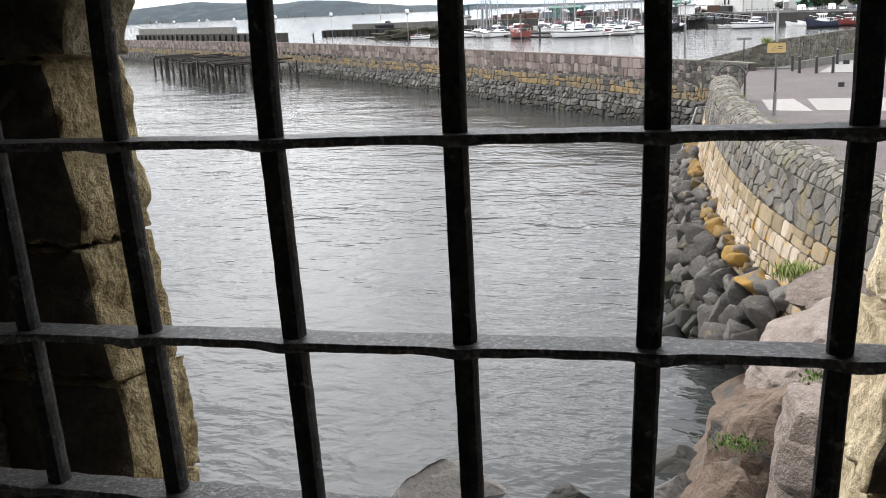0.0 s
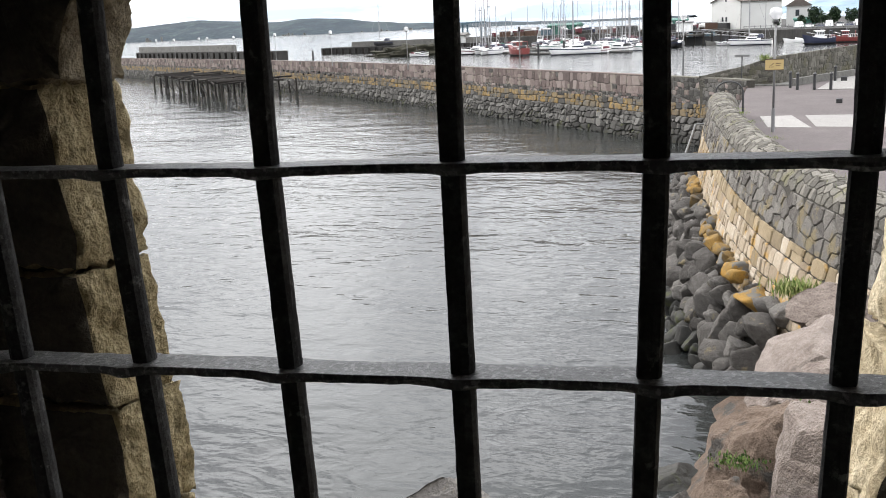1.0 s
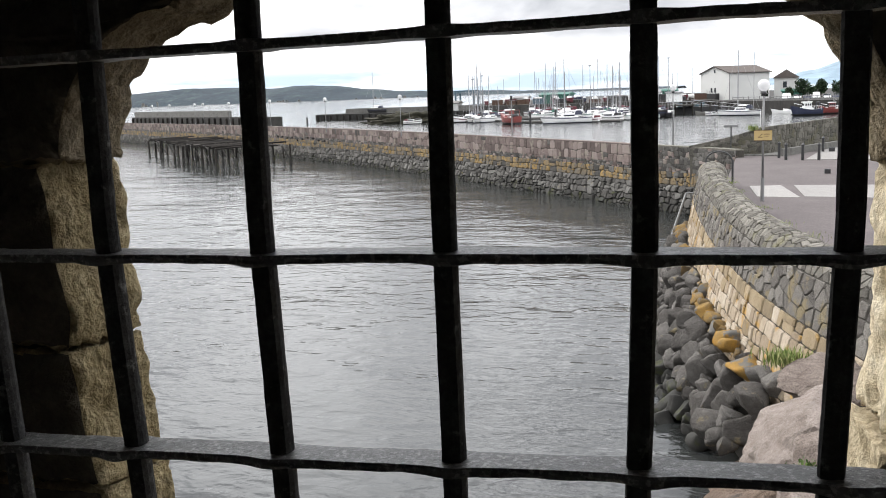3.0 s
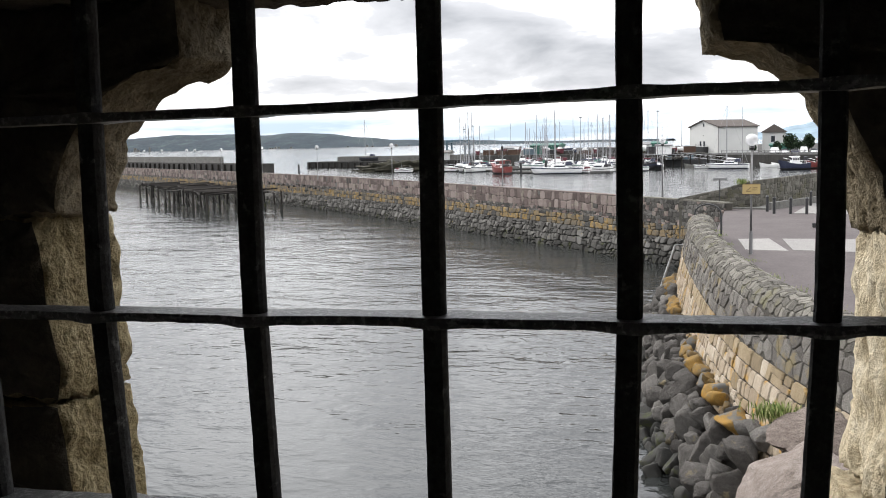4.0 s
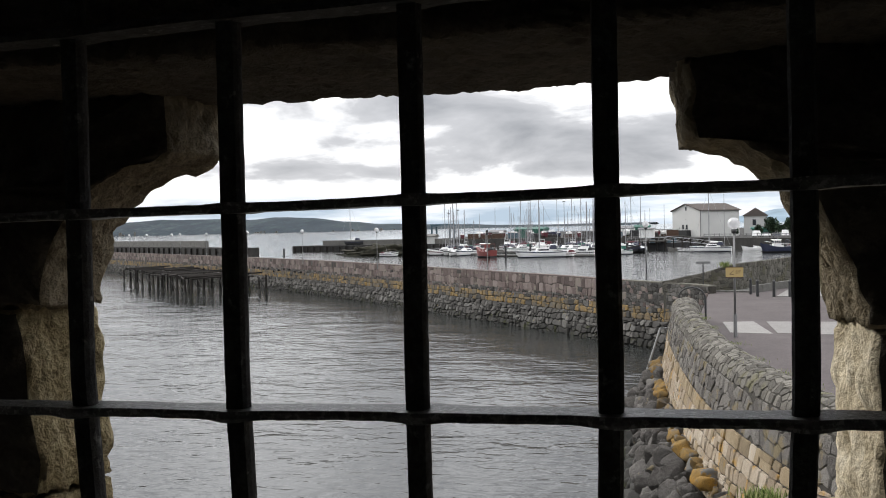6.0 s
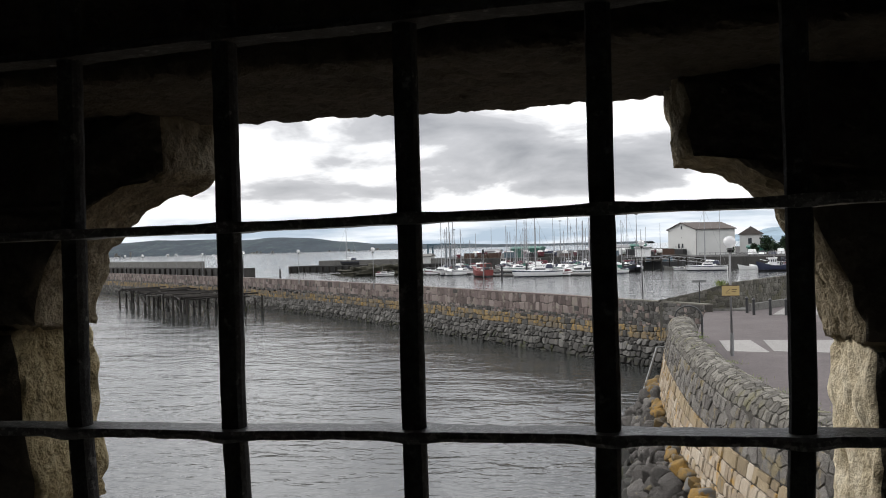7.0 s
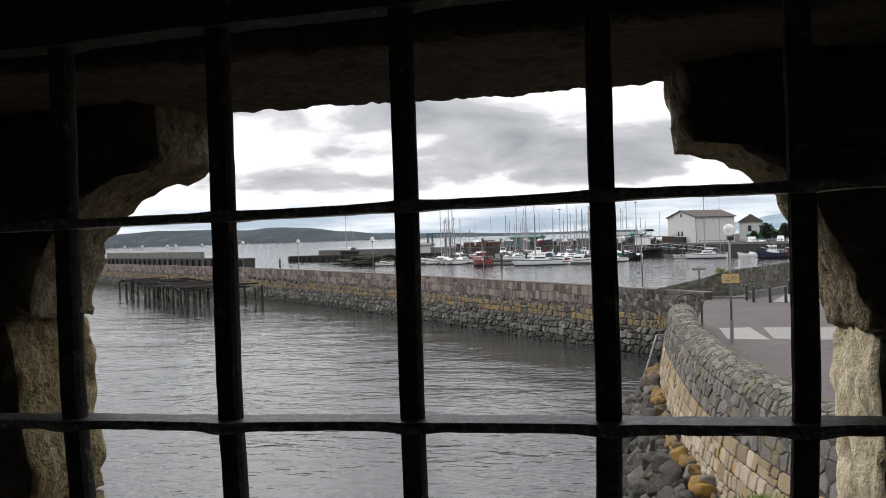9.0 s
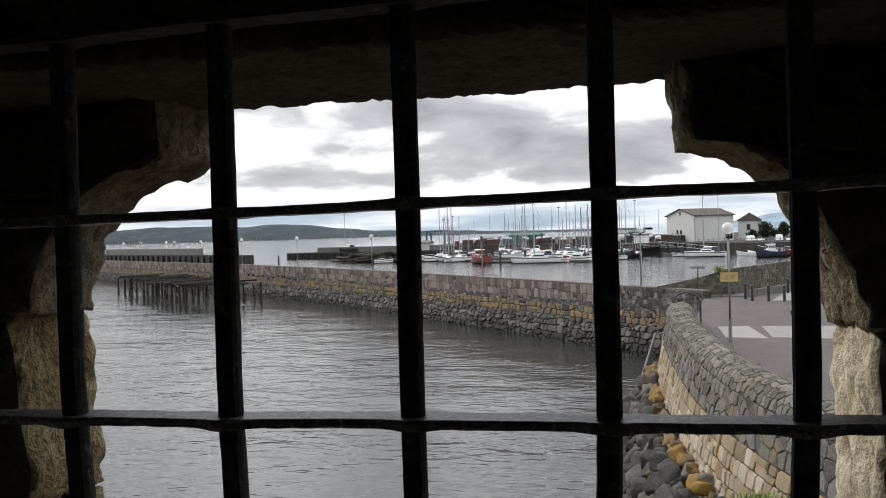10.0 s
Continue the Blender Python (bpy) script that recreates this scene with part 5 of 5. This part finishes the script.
    part("bulwark_rail", tube(bmesh.new(), [(L * 0.2, -L * 0.15, L * 0.36), (L * 0.45, -L * 0.04, L * 0.42), (L * 0.45, L * 0.04, L * 0.42), (L * 0.2, L * 0.15, L * 0.36)], 0.03, 4), M_WHITE, y)
    return y


fishing_boat((-64.3, 242, 0), 136, 7.6, M_RED, M_RED, "faded red fishing boat at the pontoon end")
fishing_boat((6.3, 251, 0), 196, 6.8, M_NAVY, M_WHITE, "dark blue workboat with a white wheelhouse")
fishing_boat((12.2, 258, 0), 175, 6.0, M_RED, M_RED, "small red workboat at the quay")
yacht((-48.8, 238, 0), 198, 11.5, 15.5, label="long white two-masted yacht moored alongside", mizzen=14.2)
yacht((-84, 276, 0), 245, 8, 13, label="small white sloop with a tall mast")
yacht((-89.5, 268, 0), 230, 6.5, 12, label="small white sloop with a tall mast")
motor_boat((-40.2, 246, 0), 160, 7.5)
motor_boat((-43.8, 241.5, 0), 150, 6.0, fly=False, label="small white cabin boat at the pontoon")
motor_boat((-32.5, 264, 0), 15, 8.5, M_DARK, "dark-hulled motor boat with a white cabin")
yacht((-9.5, 264, 0), 172, 10.0, 16.5, label="white two-masted yacht on open moorings", mizzen=15.8)
motor_boat((-16.6, 271, 0), 190, 3.6, fly=False, label="small white cabin dinghy")
motor_boat((-98.2, 262, 0), 10, 5, fly=False, label="small white boat by the rubble mound")
for k, (x, y) in enumerate(((0.2, 272), (3.0, 274), (5.8, 272), (-20, 276))):
    d = thing("rowing_boat", "small open white rowing boat afloat", "rowing boat", (x, y, 0), 200 + 10 * k, "boats in the marina")
    part("hull", loft(4.2, 1.5, 0.75, 0.8), M_WHITE if k < 3 else M_CONC, d)
    part("thwart", boxm((-0.5, -0.6, 0.72), (-0.2, 0.6, 0.77)), M_TIMBER, d)
rng = random.Random(33)
for k in range(50):
    f = k / 49
    x, y = -88 + 60 * f + rng.uniform(-3, 3), 292 + rng.uniform(-30, 30) - 12 * f
    if -70 < x < -50 and y < 275:
        y += 24
    if rng.random() < 0.68:
        yacht((x, y, 0), rng.uniform(190, 300), rng.uniform(7, 11), rng.choice([9.5, 11, 12, 13, 14, 15.5, 18]) * rng.uniform(0.93, 1.07), rng.choice([M_WHITE, M_WHITE, M_WHITE, M_WHITE, M_WHITE, M_DARK]), "sailing yacht among the crowded berths", cover=rng.choice([M_WHITE, M_COVER, M_NAVY, M_COVER]))
    else:
        motor_boat((x, y, 0), rng.uniform(190, 300), rng.uniform(6, 9), rng.choice([M_WHITE, M_WHITE, M_NAVY]), "motor boat among the crowded berths")
laid = yacht((-141, 338, 2.1), 176, 10, 15, M_DARK, "dark-hulled yacht laid up on the breakwater")
for k, (x, y, z) in enumerate(((-58.2, 238.5, 2.9), (-92.5, 262, 2.8), (-90, 265, 2.8), (-57, 262, 2.8), (-30.5, 258, 2.8), (-75, 262, 2.6), (-141.5, 283, 2.2))):
    pl = thing("mooring_pile", "black steel mooring pile with a pale cap", "pile", (x, y, 0), 0, "mooring piles")
    part("shaft", rodm((0, 0, -1), (0, 0, z), 0.28, 0.28, 10), M_DARK, pl)
    part("cap", rodm((0, 0, z), (0, 0, z + 0.25), 0.29, 0.08, 10), M_POLE, pl)
for a, b in (((-66, 246), (-36, 240)), ((-94, 270), (-72, 262)), ((-88, 284), (-30, 268)), ((-92, 302), (-30, 286))):
    pn = thing("pontoon", "low grey floating pontoon between the boats", "pontoon", kind="structure")
    a, b = Vector(a), Vector(b)
    n = Vector((-(b - a).y, (b - a).x)).normalized() * 1.1
    part("deck", extrude_poly(bmesh.new(), [tuple(a - n), tuple(b - n), tuple(b + n), tuple(a + n)], 0.15, 0.5), M_CONC, pn)
    part("float", extrude_poly(bmesh.new(), [tuple(a - n * 0.8), tuple(b - n * 0.8), tuple(b + n * 0.8), tuple(a + n * 0.8)], -0.3, 0.15), M_DARK, pn)

# ---- the boatyard and far quay ----
slab("quay_far", [(-125, 349), (-20, 326), (-14, 302), (4, 285), (40, 262), (120, 230), (300, 700), (-150, 700)], -1, 3.0, M_QUAY, "grey far quay behind the marina", "quay")
slab("quay_edge_dark", [(-31, 292), (-14, 296), (-14, 303), (-31, 303)], -1, 1.9, M_DARK, "dark timber landing stage under the gangway", "quay")
gw = thing("gangway", "grey lattice gangway sloping to the pontoons", "gangway")
for s in (0, 1.2):
    part("handrail", rodm((-24, 291 + s, 3.9), (-9, 288 + s, 2.2), 0.07), M_ALU, gw)
    part("stringer", rodm((-24, 291 + s, 2.9), (-9, 288 + s, 1.2), 0.09), M_ALU, gw)
    for k in range(12):
        u = k / 12
        part("lattice", rodm((-24 + 15 * u, 291 - 3 * u + s, 2.9 - 1.7 * u), (-24 + 15 * (u + 0.083), 291 - 3 * (u + 0.083) + s, 3.9 - 1.7 * (u + 0.083)), 0.04, 0.04, 4), M_ALU, gw)
part("walkway", boxm((-33, 291, 2.3), (-24, 292.3, 2.6)), M_ALU, gw)
crane = thing("boat_hoist", "blue-grey steel boat hoist on the quay", "boat hoist", (-114, 362, 3.0))
for x in (-3.6, 3.6):
    for y in (0, 6):
        part("leg", boxm((x - 0.3, y - 0.3, 0), (x + 0.3, y + 0.3, 5.0)), M_BLUEP, crane)
    part("side_beam", boxm((x - 0.3, -0.5, 5.0), (x + 0.3, 6.5, 5.6)), M_BLUEP, crane)
part("cross_beam", boxm((-4.0, 5.5, 5.6), (4.0, 6.4, 6.2)), M_BLUEP, crane)
part("front_beam", boxm((-4.0, -0.5, 5.6), (4.0, 0.2, 6.1)), M_BLUEP, crane)


def shed(name, label, x0, x1, y0, y1, z0, eave, ridge_z, wall_m, roof_m, along_x=True):
    h = thing(name, label, "building")
    b = boxm((x0, y0, z0), (x1, y1, eave))
    part("wall", b, wall_m, h)
    b = bmesh.new()
    o = 0.4
    if along_x:
        ym = (y0 + y1) / 2
        pts = [(y0 - o, eave), (ym, ridge_z), (y1 + o, eave), (y1 + o, eave - 0.25), (y0 - o, eave - 0.25)]
        A = [b.verts.new((x0 - o, yy, zz)) for yy, zz in pts]
        B = [b.verts.new((x1 + o, yy, zz)) for yy, zz in pts]
    else:
        xm = (x0 + x1) / 2
        pts = [(x0 - o, eave), (xm, ridge_z), (x1 + o, eave), (x1 + o, eave - 0.25), (x0 - o, eave - 0.25)]
        A = [b.verts.new((xx, y0 - o, zz)) for xx, zz in pts]
        B = [b.verts.new((xx, y1 + o, zz)) for xx, zz in pts]
    for i in range(5):
        b.faces.new((A[i], A[(i + 1) % 5], B[(i + 1) % 5], B[i]))
    b.faces.new(A)
    b.faces.new(B[::-1])
    part("roof", b, roof_m, h)
    return h


# white warehouse: gable end towards the harbour, turned so that its long side shows too
ware = thing("warehouse", "large white rendered warehouse with a brown roof", "building", (-20.3, 336, 3.0), -50)
GW, GL, EV, RG = 15, 15.8, 8.6, 10.6
b = bmesh.new()
prof = [(-GW / 2, 0), (GW / 2, 0), (GW / 2, EV), (0, RG), (-GW / 2, EV)]
A = [b.verts.new((x, 0, z)) for x, z in prof]
B = [b.verts.new((x, GL, z)) for x, z in prof]
b.faces.new(A)
b.faces.new(B[::-1])
for i in range(5):
    b.faces.new((A[i], A[(i + 1) % 5], B[(i + 1) % 5], B[i]))
part("wall", b, M_CREAM, ware)
b = bmesh.new()
for s in (-1, 1):
    vs = [b.verts.new(p) for p in ((s * (GW / 2 + 0.5), -0.5, EV - 0.25), (0, -0.5, RG + 0.06), (0, GL + 0.5, RG + 0.06), (s * (GW / 2 + 0.5), GL + 0.5, EV - 0.25))]
    ws = [b.verts.new(v.co + Vector((0, 0, 0.28))) for v in vs]
    b.faces.new(vs)
    b.faces.new(ws)
    for i in range(4):
        b.faces.new((vs[i], vs[(i + 1) % 4], ws[(i + 1) % 4], ws[i]))
part("roof", b, M_ROOFB, ware)
for x, z, w, h in ((0, 8.6, 0.8, 1.2), (-1.6, 2.4, 0.9, 1.5), (0.4, 2.4, 0.9, 1.5), (0, 5.6, 0.5, 0.4)):
    win = part("window", boxm((x - w / 2, -0.07, z), (x + w / 2, 0.05, z + h)), M_CREAM if z == 5.6 else M_POLE, ware)
    part("pane", boxm((x - w / 2 + 0.1, -0.1, z + 0.1), (x + w / 2 - 0.1, -0.071, z + h - 0.1)), M_GLASS, win)
part("stair", boxm((-2.4, -1.6, 0), (2.6, -0.08, 2.1)), M_BLACKP, ware, "dark external steps")
for k in range(7):
    part("stair_rail", rodm((-2.4 + k * 0.83, -1.5, 2.1), (-2.4 + k * 0.83, -1.5, 3.1), 0.05, 0.05, 4), M_BLACKP, ware)
part("downpipe", rodm((GW / 2 + 0.1, 0.1, 0), (GW / 2 + 0.1, 0.1, EV), 0.12), M_POLE, ware)
h2 = shed("annexe", "grey-roofed annexe with a white gable", -2.0, 5.5, 352, 366, 3.0, 9.6, 12.2, M_CREAM, M_ROOFB, False)
part("window", boxm((0.8, 351.9, 6.2), (2.0, 352.05, 8.2)), M_GLASS, h2)
shed("green_shed", "long teal-green sheet-clad boat shed", -85, -74, 362, 374, 3.0, 6.5, 7.2, M_TEALP, M_TEALP)
shed("green_shed", "low teal-green canopy by the warehouse", 0.5, 6.5, 330, 334, 3.0, 5.3, 5.8, M_TEALP, M_TEALP)
shed("store_hut", "small white store hut on the quay", -92, -87, 352, 357, 3.0, 5.8, 6.5, M_WHITE, M_POLE)
shed("store_hut", "small white store hut on the quay", -45, -39, 350, 356, 3.0, 6.2, 7.0, M_WHITE, M_POLE)
shed("store_hut", "small white store hut on the quay", -34, -29.5, 320, 325, 3.0, 6.0, 6.3, M_WHITE, M_POLE)
shed("store_hut", "small teal hut on the quay", -37.5, -33, 340, 345, 3.0, 6.6, 7.2, M_TEALP, M_TEALP)
shed("store_hut", "low pale hut at the breakwater's root", -114, -108, 335, 340, 1.9, 4.8, 5.6, M_CREAM, M_CONC)
for k in range(14):
    x = 2 + k * 2.6 + rng.uniform(-0.4, 0.4)
    car = thing("parked_van" if k % 3 == 0 else "parked_car", ("white van parked on the quay", "pale car parked on the quay", "dark car parked on the quay")[k % 3], "vehicle", (x, 300 + rng.uniform(-3, 6), 3.0), rng.uniform(-15, 15), "vehicles on the quay")
    mt = (M_WHITE, M_WHITE, M_NAVY)[k % 3]
    hh = 1.9 if k % 3 == 0 else 1.35
    part("body", taper_cabin((-1.05, -2.1, 0.35), (1.05, 2.1, hh * 0.62), 0.1), mt, car)
    part("cab", taper_cabin((-0.95, -1.4, hh * 0.6), (0.95, 1.6, hh), 0.2), mt if k % 3 == 0 else M_GLASS, car)
    for sx in (-0.95, 0.95):
        for sy in (-1.3, 1.3):
            part("wheel", rodm((sx - 0.1, sy, 0.33), (sx + 0.1, sy, 0.33), 0.33, 0.33, 10), M_DARK, car)
fence = thing("quay_fence", "pale post and rail fence along the quay", "fence")
for k in range(34):
    x, y = -13 + k * 1.5, 300.5 - k * 0.98
    part("post", boxm((x - 0.09, y - 0.09, 3.0), (x + 0.09, y + 0.09, 4.3)), M_POLE, fence)
for zz in (3.5, 4.1):
    part("rail", rodm((-13, 300.5, zz), (36.5, 268.2, zz), 0.07), M_POLE, fence)


def tree(at, h, w, seed):
    t = thing("tree", "dark green bushy tree behind the quay", "tree", at)
    rg = random.Random(seed)
    part("trunk", rodm((0, 0, 0), (0, 0, h * 0.5), h * 0.035, h * 0.02), M_BARK, t)
    for k in range(5):
        a = rg.uniform(0, 6.28)
        part("limb", rodm((0, 0, h * rg.uniform(0.25, 0.45)), (math.cos(a) * w * 0.3, math.sin(a) * w * 0.3, h * rg.uniform(0.55, 0.8)), h * 0.015, h * 0.006, 5), M_BARK, t)
    vs, fs = [], []
    for _ in range(900):
        while True:
            p = Vector((rg.uniform(-1, 1), rg.uniform(-1, 1), rg.uniform(-1, 1)))
            if p.length < 1 + noise.noise(p * 2.2 + Vector((seed, 0, 0))) * 0.5:
                break
        c = Vector((p.x * w * 0.5, p.y * w * 0.5, h * 0.58 + p.z * h * 0.42))
        d = Vector((rg.gauss(0, 1), rg.gauss(0, 1), rg.gauss(0, 1))).normalized() * h * 0.055
        e2 = d.cross(Vector((rg.gauss(0, 1), rg.gauss(0, 1), rg.gauss(0, 1)))).normalized() * h * 0.04
        k = len(vs)
        vs += [tuple(c - d), tuple(c + e2), tuple(c + d), tuple(c - e2)]
        fs.append((k, k + 1, k + 2, k + 3))
    part("crown", (vs, fs), M_TREE, t)


for k, (x, y, h, w) in enumerate(((2.6, 318, 3.6, 2.6), (6.4, 322, 5.8, 4.6), (8.6, 318, 3.8, 3.2), (12.0, 330, 5.6, 3.6), (-4.5, 318, 3.8, 2.2), (17, 326, 5, 4.6), (22, 330, 4.4, 4.6))):
    tree((x, y, 3.0), h, w, 40 + k)
for k, (x, y, h) in enumerate(((-35, 335, 17), (-104, 352, 14), (-110, 360, 13), (-64, 352, 16))):
    m = thing("lighting_mast", "thin grey lighting mast on the quay", "mast", (x, y, 3.0), 0, "lighting masts")
    part("pole", rodm((0, 0, 0), (0, 0, h - 3), 0.13, 0.08, 6), M_POLE, m)
    part("lamp_head", boxm((-0.5, -0.15, h - 3), (0.5, 0.15, h - 2.7)), M_POLE, m)

rng = random.Random(77)
b = bmesh.new()
for k in range(20):
    x, y = rng.uniform(-3000, -1200), rng.uniform(3985, 4010)
    w, h = rng.uniform(5, 14), rng.uniform(4, 8)
    box(b, (x, y - 6, -1), (x + w, y, h + rng.uniform(0, 12) * (k % 3 == 0)))
tagged(part("shore_houses", b, M_CONC), "scattered pale houses along the far shore", "houses", kind="stuff")
# clutter of the boatyard: laid-up hulls on cradles, containers, bollard lights
rng = random.Random(91)
for k in range(26):
    x, y = -101 + k * 3.2 + rng.uniform(-1.5, 1.5), 352 + rng.uniform(-2, 6) - 5 * k / 26
    c = thing("laid_up_boat", "small boat laid up on a cradle in the yard", "boat", (x, y, 3.0), rng.uniform(60, 130), "laid-up boats")
    ln = rng.uniform(5, 8.5)
    h = part("hull", loft(ln, ln * 0.32, ln * 0.16, 0.5), rng.choice([M_WHITE, M_WHITE, M_NAVY, M_COVER]), c)
    h.location = (0, 0, 0.9)
    part("cabin", taper_cabin((-ln * 0.2, -ln * 0.1, 0.9 + ln * 0.15), (ln * 0.12, ln * 0.1, 0.9 + ln * 0.26), 0.3), M_WHITE, c)
    for sx in (-0.25, 0.25):
        part("cradle", boxm((sx * ln - 0.1, -ln * 0.12, 0), (sx * ln + 0.1, ln * 0.12, 0.9)), M_RUST, c)
    if k % 2:
        part("mast", rodm((0, 0, 1.6), (0, 0, rng.uniform(9, 13)), 0.1, 0.06, 6), M_ALU, c)
for k in range(13):
    x = -98 + k * 6.1 + rng.uniform(-1.5, 1.5)
    ct = thing("storage_container", "steel storage container standing in the boatyard", "container", (x, 347.5 - (x + 98) * 0.2, 3.0), rng.uniform(-12, 12), "containers")
    mt = rng.choice([M_DARK, M_RUST, M_BLUEP, M_TEALP, M_QUAY])
    hh = rng.uniform(1.3, 2.5)
    part("body", boxm((-1.9, -1.1, 0), (1.9, 1.1, hh), 0.04), mt, ct)
    part("roof_rim", boxm((-1.95, -1.15, hh), (1.95, 1.15, hh + 0.1)), M_POLE, ct)
    for i in range(8):
        part("rib", boxm((-1.7 + i * 0.47, -1.16, 0.1), (-1.55 + i * 0.47, -1.09, hh - 0.1)), mt, ct)
for k in range(12):
    x = -31 + k * 1.6
    bx = thing("quay_crate", "dark crate stacked on the landing stage", "crate", (x, 298 + rng.uniform(-1, 1), 1.9), rng.uniform(-20, 20), "crates")
    part("body", boxm((-0.6, -0.6, 0), (0.6, 0.6, rng.uniform(0.6, 1.6)), 0.03), rng.choice([M_QUAY, M_TIMBER, M_BLUEP]), bx)
    part("strap", boxm((-0.62, -0.08, 0), (0.62, 0.08, 0.62)), M_DARK, bx)
st = thing("landing_stage", "dark timber landing stage on piles", "pier")
for k in range(9):
    part("timber_post", rodm((-33 + k * 2.4, 289.5, -1), (-33 + k * 2.4, 289.5, 3.1), 0.2, 0.2, 7), M_TIMBER, st)
part("deck", boxm((-34, 289.2, 2.3), (-23, 296, 2.7)), M_QUAY, st)
part("top_rail", rodm((-34, 289.5, 3.5), (-23, 289.5, 3.5), 0.08), M_ALU, st)
for k in range(6):
    part("rail_post", rodm((-34 + k * 2.2, 289.5, 2.7), (-34 + k * 2.2, 289.5, 3.5), 0.06, 0.06, 5), M_ALU, st)
